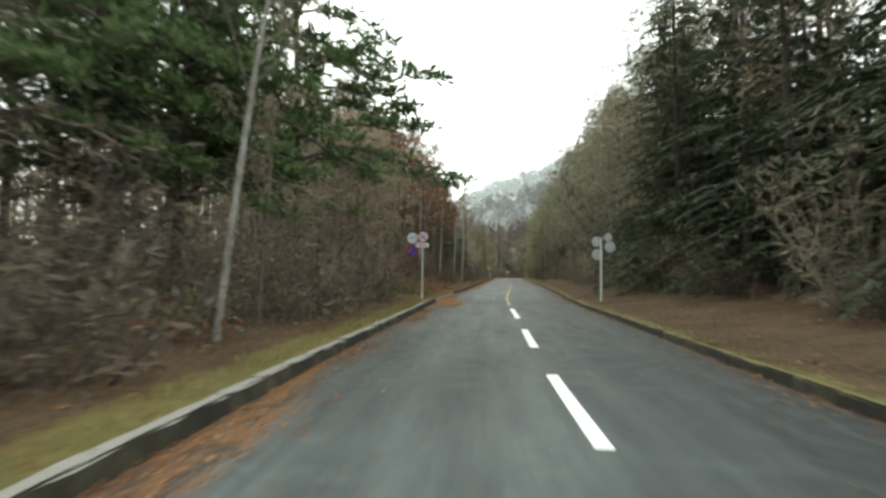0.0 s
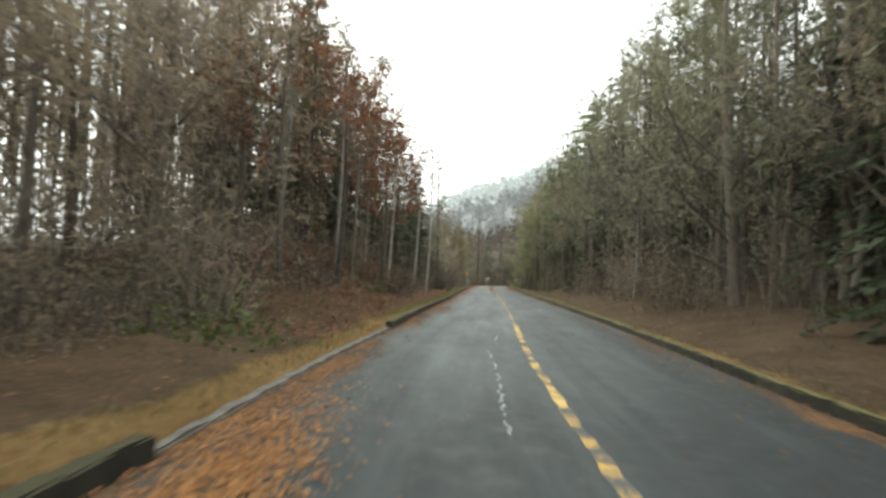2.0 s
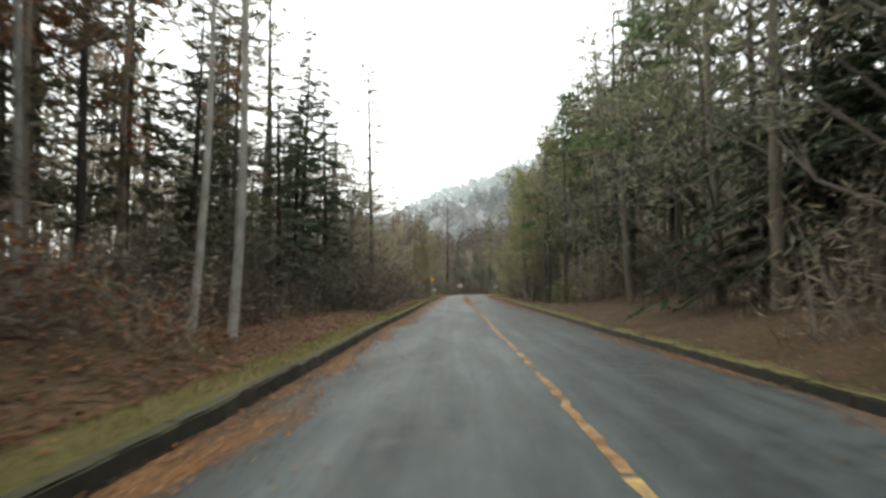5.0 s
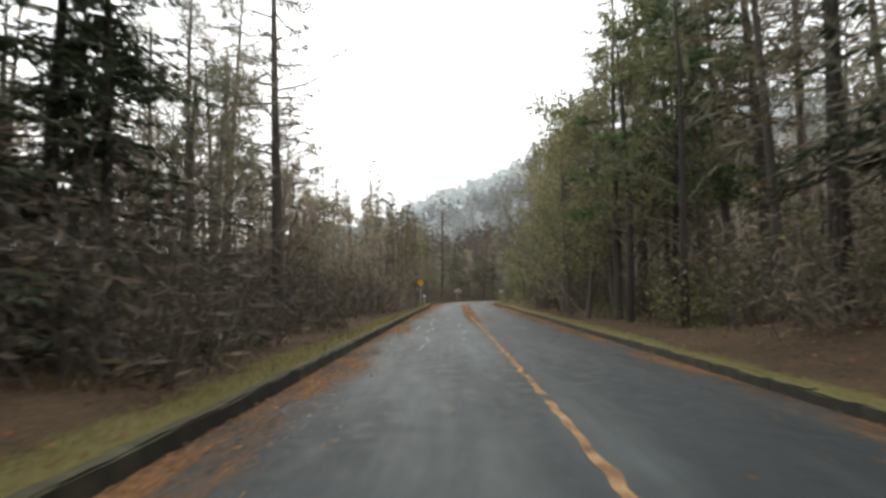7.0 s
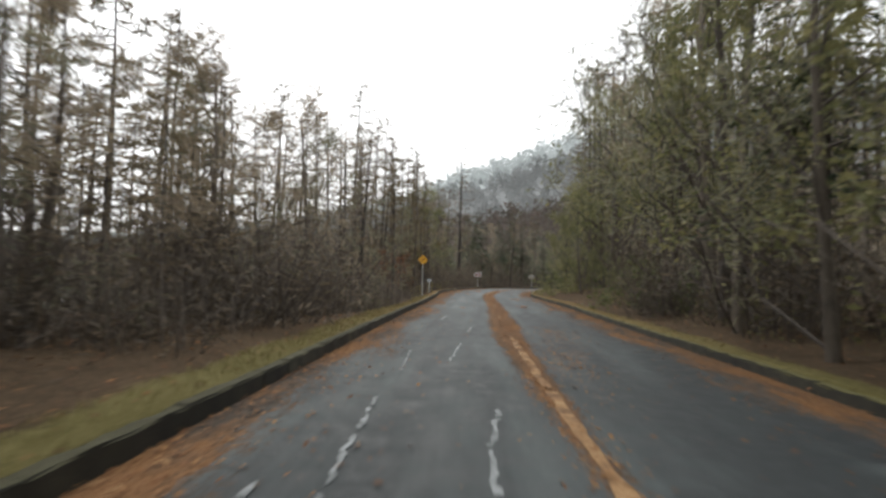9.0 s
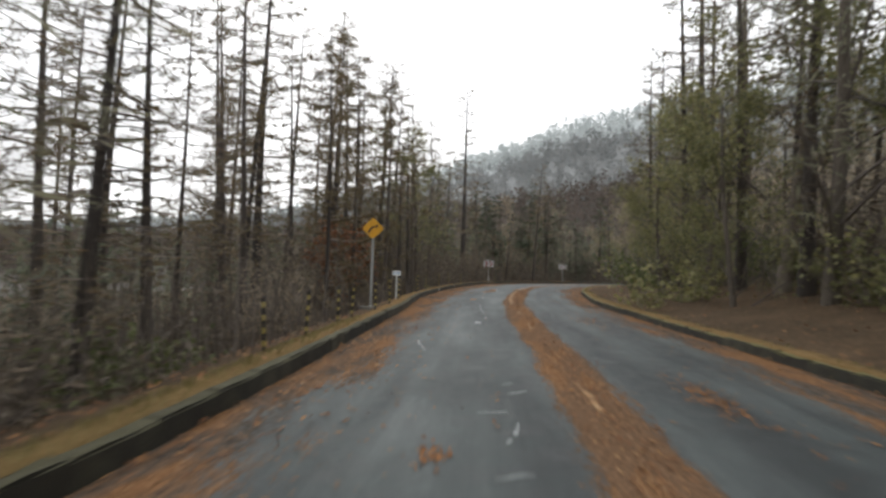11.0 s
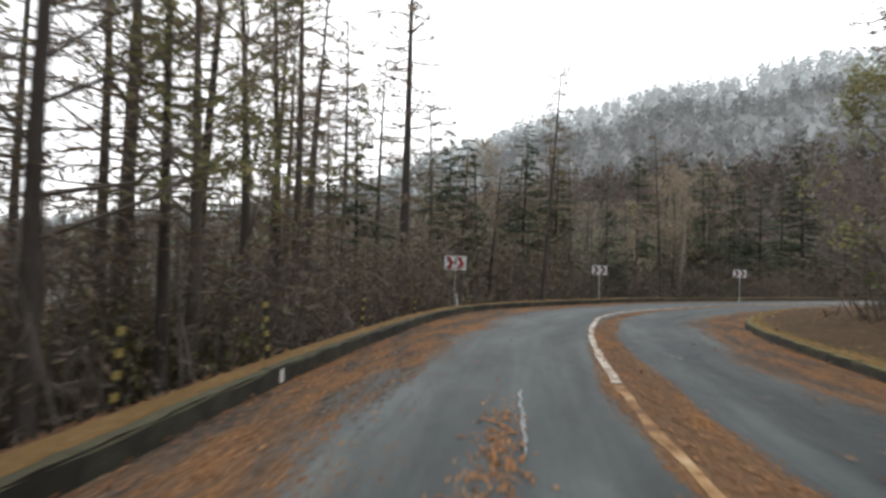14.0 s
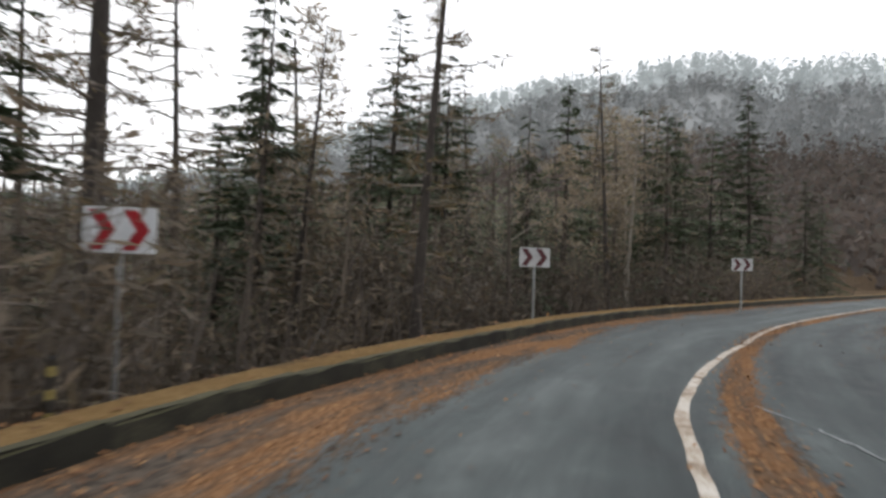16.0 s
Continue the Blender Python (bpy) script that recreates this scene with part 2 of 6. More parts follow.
def kerb_material(name, cover, stops):
    """Old concrete, dark with damp; moss or bare worn concrete on its upper edge."""
    m, n, l, p = nodes_of(name)
    co = coords(n)
    r = n.new("ShaderNodeObjectInfo").outputs["Random"]
    a = noise_tex(n, l, 2.2, 5, 0.7, co)
    b = noise_tex(n, l, 35.0, 4, 0.7, co)
    f = math_node(n, l, "ADD", math_node(n, l, "MULTIPLY", a, 0.6), math_node(n, l, "MULTIPLY", b, 0.3))
    f = math_node(n, l, "ADD", f, math_node(n, l, "MULTIPLY", math_node(n, l, "SUBTRACT", r, 0.45), 0.22))
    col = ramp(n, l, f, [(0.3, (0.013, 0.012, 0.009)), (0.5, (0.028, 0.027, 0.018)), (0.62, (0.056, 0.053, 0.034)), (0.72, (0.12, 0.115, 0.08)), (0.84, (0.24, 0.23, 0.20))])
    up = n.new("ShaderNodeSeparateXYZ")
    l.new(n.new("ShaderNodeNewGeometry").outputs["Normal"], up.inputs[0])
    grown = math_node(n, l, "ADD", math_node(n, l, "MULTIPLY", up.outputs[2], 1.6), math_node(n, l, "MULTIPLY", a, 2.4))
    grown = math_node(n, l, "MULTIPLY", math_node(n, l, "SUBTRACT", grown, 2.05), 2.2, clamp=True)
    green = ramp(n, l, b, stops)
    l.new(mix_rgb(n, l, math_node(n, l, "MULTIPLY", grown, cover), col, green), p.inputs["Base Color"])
    p.inputs["Roughness"].default_value = 0.93
    bump(n, l, p, b, 0.5, 0.01)
    return m


def line_paint():
    """Old middle line: yellow over white, faded in stretches and worn through to the asphalt."""
    m, n, l, p = nodes_of("worn_yellow_over_white_paint")
    co = coords(n)
    long = noise_tex(n, l, 0.30, 3, 0.6, co)
    mid = noise_tex(n, l, 2.4, 5, 0.7, co)
    fine = noise_tex(n, l, 38.0, 4, 0.7, co)
    tint = math_node(n, l, "ADD", math_node(n, l, "MULTIPLY", long, 0.75), math_node(n, l, "MULTIPLY", mid, 0.25))
    col = ramp(n, l, tint, [(0.36, (0.36, 0.33, 0.27)), (0.43, (0.44, 0.29, 0.12)), (0.49, (0.56, 0.34, 0.075)), (0.60, (0.60, 0.42, 0.13))])
    worn = math_node(n, l, "ADD", math_node(n, l, "MULTIPLY", mid, 0.55), math_node(n, l, "MULTIPLY", fine, 0.45))
    worn = math_node(n, l, "ADD", worn, math_node(n, l, "MULTIPLY", math_node(n, l, "SUBTRACT", long, 0.5), 0.45))
    keep = math_node(n, l, "MULTIPLY", math_node(n, l, "SUBTRACT", worn, 0.46), 14.0, clamp=True)
    l.new(mix_rgb(n, l, keep, (0.075, 0.078, 0.072), col), p.inputs["Base Color"])
    p.inputs["Roughness"].default_value = 0.8
    bump(n, l, p, fine, 0.3, 0.004)
    return m


M_ROAD, M_GROUND = road_material(), ground_material()
MOSS = [(0.35, (0.060, 0.056, 0.014)), (0.65, (0.175, 0.158, 0.040))]
M_KERB, M_KERB_MOSS = kerb_material("damp_concrete", .25, MOSS), kerb_material("mossy_concrete", .9, MOSS)
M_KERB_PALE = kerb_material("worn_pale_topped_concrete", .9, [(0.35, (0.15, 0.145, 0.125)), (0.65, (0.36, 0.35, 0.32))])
M_FLUSH = mottled("worn_pale_concrete", [(0.3, (0.06, 0.055, 0.045)), (0.5, (0.12, 0.112, 0.096)), (0.7, (0.22, 0.21, 0.185))], 3.0, 50.0)
M_WHITE = mottled("worn_white_road_paint", [(0.3, (0.30, 0.31, 0.30)), (0.42, (0.78, 0.78, 0.76)), (0.7, (0.85, 0.85, 0.83))], 4.0, 70.0, 0.7)
M_LINE = line_paint()
M_PALE = mottled("dirty_pale_road_paint", [(0.38, (0.12, 0.075, 0.04)), (0.46, (0.34, 0.27, 0.20)), (0.56, (0.52, 0.48, 0.42)), (0.7, (0.66, 0.64, 0.60))], 2.2, 50.0, 0.8)
M_STAIN = mottled("line_under_needles", [(0.42, (0.13, 0.066, 0.026)), (0.52, (0.30, 0.165, 0.065)), (0.61, (0.42, 0.28, 0.14)), (0.70, (0.56, 0.47, 0.34))], 2.2, 50.0, 0.9)
M_SEAL = mottled("pale_crack_filler", [(0.35, (0.09, 0.10, 0.10)), (0.65, (0.36, 0.38, 0.38))], 4.0, 40.0, 0.8)
M_BARK = bark("grey_brown_bark", (0.041, 0.034, 0.026), (0.216, 0.179, 0.140))
M_BARK_DARK = bark("dark_conifer_bark", (0.017, 0.014, 0.012), (0.090, 0.074, 0.062))
M_BARK_PALE = bark("pale_lichened_bark", (0.079, 0.071, 0.057), (0.345, 0.309, 0.252))
M_BIRCH = bark("birch_bark", (0.09, 0.085, 0.075), (0.52, 0.50, 0.45), 1.5, 3.0)
M_TWIG = mottled("twigs", [(0.3, (0.088, 0.073, 0.059)), (0.7, (0.237, 0.200, 0.163))], 2.0, 30.0, spread=0.3)
M_FIR = foliage("fir_needles", [(0.1, (0.026, 0.038, 0.022)), (0.5, (0.060, 0.080, 0.046)), (0.9, (0.120, 0.146, 0.083))], 0.3)
M_PINE = foliage("pine_needles", [(0.1, (0.036, 0.062, 0.024)), (0.5, (0.095, 0.148, 0.060)), (0.9, (0.185, 0.250, 0.105))], 0.35)
M_LARCH = foliage("larch_needles", [(0.1, (0.066, 0.058, 0.036)), (0.45, (0.128, 0.110, 0.060)), (0.65, (0.200, 0.134, 0.074)), (0.9, (0.118, 0.130, 0.064))], 0.4)
M_SERE = foliage("withered_leaves", [(0.1, (0.159, 0.135, 0.101)), (0.5, (0.283, 0.240, 0.179)), (0.75, (0.372, 0.290, 0.196)), (0.95, (0.348, 0.328, 0.198))], 0.45)
M_DRAB = foliage("dull_green_leaves", [(0.1, (0.109, 0.109, 0.076)), (0.5, (0.224, 0.223, 0.149)), (0.9, (0.356, 0.331, 0.216))], 0.45)
M_OLIVE = foliage("yellow_green_leaves", [(0.1, (0.081, 0.086, 0.038)), (0.5, (0.182, 0.186, 0.084)), (0.9, (0.338, 0.304, 0.142))], 0.4)
M_GREEN = foliage("bush_leaves", [(0.1, (0.036, 0.050, 0.020)), (0.5, (0.095, 0.116, 0.042)), (0.9, (0.180, 0.195, 0.078))], 0.35)
# thicket leaves darkened in colour for the shade under the trees
M_THICKET = foliage("shade_dark_thicket_leaves", [(0.1, (0.061, 0.051, 0.041)), (0.5, (0.128, 0.107, 0.082)), (0.75, (0.196, 0.149, 0.101)), (0.95, (0.176, 0.169, 0.101))], 0.3)
# twigs with that shade painted in; leafed trees use them for boughs too
M_DARKTWIG = mottled("shade_dark_twigs", [(0.3, (0.056, 0.046, 0.039)), (0.7, (0.154, 0.129, 0.106))], 2.0, 30.0, spread=0.3)
M_RUST = foliage("rust_leaves", [(0.1, (0.092, 0.041, 0.024)), (0.5, (0.201, 0.090, 0.044)), (0.9, (0.316, 0.155, 0.075))], 0.35)
M_LEAF = foliage("fallen_leaves", [(0.1, (0.075, 0.038, 0.02)), (0.45, (0.20, 0.09, 0.038)), (0.7, (0.32, 0.165, 0.065)), (0.95, (0.42, 0.29, 0.16))], 0.1, 0.8)
M_ORANGE = foliage("fresh_orange_leaves", [(0.1, (0.16, 0.065, 0.022)), (0.5, (0.34, 0.15, 0.05)), (0.9, (0.46, 0.25, 0.10))], 0.1, 0.8)
M_GRASS = foliage("dry_verge_grass", [(0.1, (0.075, 0.066, 0.026)), (0.5, (0.180, 0.155, 0.058)), (0.9, (0.29, 0.25, 0.12))], 0.3)
M_STEEL = plain("galvanised_steel", (0.42, 0.44, 0.44), 0.45, 0.7)
M_POLE = plain("white_painted_pole", (0.62, 0.64, 0.62), 0.5)
M_ALU = plain("grey_aluminium_back", (0.40, 0.42, 0.42), 0.55, 0.5)
M_SWHITE, M_SRED = plain("white_sign_film", (0.74, 0.77, 0.79), 0.4), plain("red_sign_film", (0.36, 0.014, 0.022), 0.4)
M_SBLUE, M_SYEL = plain("blue_sign_film", (0.035, 0.055, 0.46), 0.4), plain("yellow_sign_film", (0.68, 0.34, 0.015), 0.45)
M_SPALE, M_BLACK = plain("faded_blue_film", (0.30, 0.44, 0.62), 0.45), plain("black_film", (0.015, 0.015, 0.014), 0.5)
M_PYEL = plain("yellow_reflective_band", (0.40, 0.32, 0.10), 0.45)
M_SDARK, M_SDULL = plain("blackened_red_film", (0.085, 0.014, 0.018), 0.5), plain("dulled_white_film", (0.52, 0.53, 0.53), 0.5)
M_SFADED = plain("faded_pink_film", (0.46, 0.33, 0.32), 0.5)
# upper and far hills: mist painted into the colours, palest farthest off
M_FAR = mottled("far_slope_painted_mist", [(0.35, (0.42, 0.45, 0.45)), (0.65, (0.46, 0.485, 0.48))], 0.02, 0.25, 1.0, 0.0, 0.2, 0.5)
M_UPPER = mottled("upper_slope_painted_mist", [(0.35, (0.225, 0.235, 0.235)), (0.65, (0.255, 0.260, 0.255))], 0.03, 0.4, 1.0, 0.0, 0.2, 0.5)
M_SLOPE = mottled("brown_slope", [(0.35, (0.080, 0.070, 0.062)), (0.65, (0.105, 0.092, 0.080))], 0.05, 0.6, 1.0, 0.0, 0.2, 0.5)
M_FARTREE = foliage("far_trees_painted_mist", [(0.1, (0.44, 0.475, 0.475)), (0.5, (0.465, 0.495, 0.49)), (0.9, (0.49, 0.51, 0.50))], 0.65)
M_UPTREE = foliage("upper_trees_painted_mist", [(0.1, (0.235, 0.250, 0.252)), (0.5, (0.260, 0.270, 0.268)), (0.9, (0.290, 0.285, 0.275))], 0.65)
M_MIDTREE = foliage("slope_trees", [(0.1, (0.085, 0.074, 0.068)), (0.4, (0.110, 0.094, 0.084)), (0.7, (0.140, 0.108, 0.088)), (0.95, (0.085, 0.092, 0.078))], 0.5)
M_BACK = foliage("grey_brown_wood", [(0.1, (0.168, 0.149, 0.118)), (0.5, (0.299, 0.263, 0.202)), (0.75, (0.367, 0.299, 0.210)), (0.95, (0.326, 0.323, 0.200))], 0.5)
M_BACKDARK = foliage("purple_brown_wood", [(0.1, (0.085, 0.073, 0.066)), (0.5, (0.135, 0.112, 0.098)), (0.8, (0.175, 0.132, 0.104)), (0.95, (0.120, 0.122, 0.088))], 0.4)
M_BACKGREEN = foliage("grey_green_wood", [(0.1, (0.072, 0.083, 0.058)), (0.5, (0.137, 0.153, 0.104)), (0.9, (0.234, 0.234, 0.156))], 0.35)

# ---- plan of the road: centre line, kerb offsets ----
CENTRE = [(0.1, -13.5), (.58, -4.5), (1.07, 4.5), (1.77, 13.5), (2.45, 22.5), (3.24, 31.5), (4.33, 40.5), (5.4, 50), (6.88, 63), (7.75, 72), (8.75, 81), (9.64, 90),
          (10.52, 99), (11.38, 108), (12.37, 117), (13.42, 126), (14.35, 135), (15.35, 144), (16.96, 153), (18.2, 158.2), (19.7, 163.1), (21.5, 167.3), (23.3, 170.2),
          (25.5, 173), (28, 175.6), (30.4, 177.7), (33.8, 180.2), (39.8, 183.9), (48, 188.6), (58, 194), (70, 200.5), (84, 208)]


def spline(points, n=20):
    p = np.array(points)
    p = np.vstack([2 * p[0] - p[1], p, 2 * p[-1] - p[-2]])
    out = []
    for i in range(1, len(p) - 2):
        a, b, c, d = p[i - 1:i + 3]
        for u in np.arange(n) / n:
            out.append(b + .5 * u * (c - a + u * (2 * a - 5 * b + 4 * c - d + u * (3 * (b - c) + d - a))))
    return np.array(out + [p[-2]])


LINE = spline(CENTRE)
ALONG = np.r_[0, np.cumsum(np.linalg.norm(np.diff(LINE, axis=0), axis=1))]
TAN = np.gradient(LINE, axis=0)
TAN /= np.linalg.norm(TAN, axis=1)[:, None]
S_END = float(ALONG[-1])


def at(s, d):
    """World x, y of the place s metres along the road and d metres to the right of its middle line."""
    s, d = np.asarray(s, float), np.asarray(d, float)
    x, y = np.interp(s, ALONG, LINE[:, 0]), np.interp(s, ALONG, LINE[:, 1])
    tx, ty = np.interp(s, ALONG, TAN[:, 0]), np.interp(s, ALONG, TAN[:, 1])
    return x + d * ty, y - d * tx


def heading(s):
    """The road's direction at s, in degrees to the left from +y."""
    return math.degrees(math.atan2(-np.interp(s, ALONG, TAN[:, 0]), np.interp(s, ALONG, TAN[:, 1])))


def kerb_l(s):
    return np.interp(s, [0, 20, 50, 56, 92, 108, 120, 152, 158, 168, 176, 182.5, 185, 187, 191, 206, 260],
                     [3.6, 3.46, 3.46, 3.6, 3.68, 3.6, 3.48, 3.5, 3.74, 3.88, 3.98, 4.3, 4.15, 3.92, 3.62, 3.4, 3.3])


def kerb_r(s):
    return np.interp(s, [0, 22, 36, 47, 95, 112, 120, 141, 150, 158, 165, 176, 188, 200, 260],
                     [2.75, 2.88, 2.96, 3.24, 3.2, 3.4, 3.58, 3.54, 3.36, 3.32, 3.58, 3.86, 3.9, 3.6, 3.4])


DRIVE = (38.8, 50.2)


def smooth(x, a, b):
    u = np.clip((np.asarray(x, float) - a) / (b - a), 0, 1)
    return u * u * (3 - 2 * u)


def wave(x, y):
    return (np.sin(x * .31 + 1.3) * np.cos(y * .27) + .5 * np.sin(x * .83 + y * .61) + .3 * np.cos(x * 1.7 - y * 1.3)) / 1.8


def bank(s, e, side):
    """Height of the ground e metres beyond the kerb."""
    e = np.maximum(e, 0)
    if side < 0:
        slope = np.interp(s, [0, 36, 40, 50, 54, 60, 76, 82, 124, 136, 170, 185, 200, 260], [.05, .05, .02, .05, .28, .33, .28, .04, .02, -.30, -.40, -.36, -.26, -.1])
        reach = np.interp(s, [0, 50, 60, 78, 124, 136, 260], [12, 6, 6, 6, 14, 15, 15])
        lip = np.interp(s, [0, 124, 136, 180, 190, 260], [1.1, 1.0, .34, .45, .7, 1.0])
    else:
        slope = np.interp(s, [0, 30, 45, 60, 100, 112, 136, 146, 168, 180, 260], [.10, .12, .16, .22, .20, .07, .08, .18, .12, .05, .12])
        reach = np.interp(s, [0, 60, 110, 140, 260], [10, 9, 12, 10, 14])
        lip = 0.9
    z = .19 + slope * np.clip(e - lip, 0, reach)
    if side < 0:
        gap = smooth(s, DRIVE[0] - .2, DRIVE[0] + .4) * (1 - smooth(s, DRIVE[1] - .4, DRIVE[1] + .2))
        z = z * (1 - gap) + gap * (.07 + .02 * np.clip(e, 0, 8))
    return z


# ---- mesh helpers ----
def mesh_object(name, verts, faces, mats, index=None, parent=None, label="", uv=None, smooth_faces=False):
    me = bpy.data.meshes.new(name)
    me.from_pydata([tuple(map(float, v)) for v in verts], [], [tuple(map(int, f)) for f in faces])
    for m in mats if isinstance(mats, (list, tuple)) else [mats]:
        me.materials.append(m)
    if index is not None:
        me.polygons.foreach_set("material_index", np.asarray(index, np.int32))
    if smooth_faces:
        me.polygons.foreach_set("use_smooth", np.ones(len(me.polygons), bool))
    if uv is not None:
        lay = me.uv_layers.new(name="plan")
        ids = np.empty(len(me.loops), np.int32)
        me.loops.foreach_get("vertex_index", ids)
        lay.data.foreach_set("uv", np.asarray(uv, np.float32)[ids].ravel())
    me.update()
    ob = new(name, me)
    if parent is not None:
        ob.parent = parent
    if label:
        ob["label"] = label
    return ob


def part(name, bm, material, parent, label=""):
    me = bpy.data.meshes.new(name)
    bm.to_mesh(me)
    bm.free()
    for m in material if isinstance(material, (list, tuple)) else [material]:
        me.materials.append(m)
    ob = new(name, me)
    ob.parent = parent
    if label:
        ob["label"] = label
    return ob


def cylinder(r, z0, z1, seg=14, r2=None, x=0, y=0):
    bm = bmesh.new()
    bmesh.ops.create_cone(bm, segments=seg, radius1=r, radius2=r if r2 is None else r2, depth=z1 - z0, cap_ends=True)
    bmesh.ops.translate(bm, vec=(x, y, (z0 + z1) / 2), verts=bm.verts)
    return bm


def slab(w, h, t, x=0, y=0, z=0, bevel=0.0, turn=0.0):
    """A plate w wide and h high facing -y, t thick, with its middle at x, y, z, turned in its plane."""
    bm = bmesh.new()
    bmesh.ops.create_cube(bm, size=1)
    bmesh.ops.scale(bm, vec=(w, t, h), verts=bm.verts)
    if bevel:
        bmesh.ops.bevel(bm, geom=[e for e in bm.edges if abs(e.verts[0].co.y - e.verts[1].co.y) > t / 2], offset=bevel, segments=3, affect="EDGES")
    if turn:
        bmesh.ops.rotate(bm, cent=(0, 0, 0), matrix=Matrix.Rotation(radians(turn), 3, "Y"), verts=bm.verts)
    bmesh.ops.translate(bm, vec=(x, y, z), verts=bm.verts)
    return bm


def disc(r, t, x=0, y=0, z=0, seg=36):
    bm = bmesh.new()
    bmesh.ops.create_cone(bm, segments=seg, radius1=r, radius2=r, depth=t, cap_ends=True)
    bmesh.ops.rotate(bm, cent=(0, 0, 0), matrix=Matrix.Rotation(radians(90), 3, "X"), verts=bm.verts)
    bmesh.ops.translate(bm, vec=(x, y, z), verts=bm.verts)
    return bm


def ring(r0, r1, t, x=0, y=0, z=0, seg=36):
    bm = bmesh.new()
    a = [radians(360 * i / seg) for i in range(seg)]
    rows = [[bm.verts.new((x + r * math.cos(q), y + yy, z + r * math.sin(q))) for q in a] for r, yy in ((r0, -t / 2), (r1, -t / 2), (r1, t / 2), (r0, t / 2))]
    for i in range(seg):
        j = (i + 1) % seg
        for k in range(4):
            bm.faces.new((rows[k][i], rows[k][j], rows[(k + 1) % 4][j], rows[(k + 1) % 4][i]))
    return bm


def outline(points, t, x=0, y=0, z=0):
    """A flat shape of (x, z) corners, t thick, facing -y."""
    bm = bmesh.new()
    a = [bm.verts.new((x + p, y - t / 2, z + q)) for p, q in points]
    b = [bm.verts.new((x + p, y + t / 2, z + q)) for p, q in points]
    bm.faces.new(a)
    bm.faces.new(b[::-1])
    for i in range(len(a)):
        j = (i + 1) % len(a)
        bm.faces.new((a[j], a[i], b[i], b[j]))
    bmesh.ops.recalc_face_normals(bm, faces=bm.faces)
    return bm


# ---- ground, road, kerbs ----
ss = np.arange(0, S_END, 0.75)


def strip_object(name, rows, mat, kind="structure"):
    """A sheet along the road; rows: functions of s that give (d, z, v)."""
    v, uv, f = [], [], []
    for s in ss:
        for fn in rows:
            d, z, w = fn(s)
            x, y = at(s, d)
            v.append((x, y, z))
            uv.append((s, w))
    k = len(rows)
    for i in range(len(ss) - 1):
        for j in range(k - 1):
            a = i * k + j
            f.append((a, a + 1, a + k + 1, a + k))
    ob = mesh_object(name, v, f, mat, uv=uv, smooth_faces=True)
    return tagged(ob, kind=kind)


road_rows = []
for u in np.linspace(0, 1, 13):
    road_rows.append(lambda s, u=u: ((d := -kerb_l(s) + u * (kerb_l(s) + kerb_r(s))), .02 * (1 - (2 * u - 1) ** 2), d))
road = tagged(strip_object("road", road_rows, M_ROAD), "grey worn asphalt road strewn with needles along its edges", "road")


def verge_rows(side):
    out = []
    for e in (.06, .17, .3, .45, .6, .8, .95, 1.3, 1.8, 2.5, 3.4, 4.5, 5.8, 7.0):
        def fn(s, e=e):
            k = kerb_l(s) if side < 0 else kerb_r(s)
            d = side * (k + e)
            x, y = at(s, d)
            z = bank(s, e, side) + .05 * wave(x * 2, y * 2) * min(e, 2) * .5
            if e < .1:
                z = -.05
            if e > 6.5:
                z -= .5
            return d, z, e + (0 if side < 0 else np.interp(s, [0, 92, 108], [.66, .58, .25]))
        out.append(fn)
    return out if side > 0 else out[::-1]


tagged(strip_object("verge_left", verge_rows(-1), M_GROUND), "yellowed moss and brown leaf litter beside the kerb", "verge")
tagged(strip_object("verge_right", verge_rows(1), M_GROUND), "brown leaf litter and moss beside the kerb", "verge")


def spacing(lo, hi, fine_lo, fine_hi, step):
    mid = list(np.arange(fine_lo, fine_hi, step))
    a, b, k = [], [], step
    x = fine_lo
    while x > lo:
        k *= 1.22
        x -= k
        a.append(x)
    x, k = mid[-1], step
    while x < hi:
        k *= 1.22
        x += k
        b.append(x)
    return np.array(a[::-1] + mid + b)


def ridge(x, y):
    """Height of the wooded hills round the place."""
    dx, dy = x - 15, y - 150
    r, a = np.hypot(dx, dy), np.degrees(np.arctan2(dx, dy))
    h = np.interp(a, [-180, -120, -60, -30, -12, 0, 8, 22, 38, 55, 80, 120, 180], [24, 20, 14, 17, 42, 80, 118, 160, 180, 152, 120, 70, 40])
    h = h * (1 + .035 * np.sin(a * .55) + .02 * np.sin(a * 1.7))
    return h * smooth(r, 90, 640) ** 1.15


def terrain(x, y):
    """Height of the ground away from the road."""
    px, py = np.ravel(x).astype(float), np.ravel(y).astype(float)
    line, along, tan = LINE[::4], ALONG[::4], TAN[::4]
    q = (line[None, :, 0] - px[:, None]) ** 2 + (line[None, :, 1] - py[:, None]) ** 2
    k = q.argmin(1)
    d = (px - line[k, 0]) * tan[k, 1] - (py - line[k, 1]) * tan[k, 0]
    s, far = along[k], np.sqrt(q.min(1))
    el, er = far - kerb_l(s), far - kerb_r(s)
    e = np.where(d < 0, el, er)
    h = np.where(e > 0, np.where(d < 0, bank(s, el, -1), bank(s, er, 1)), 0)
    h = h - np.where(e < 3.5, 1.2, .04 + 1.16 * (1 - smooth(e, 3.5, 5.2)))
    return h.reshape(np.shape(x)) + ridge(x, y) + .15 * wave(x * .6, y * .6)


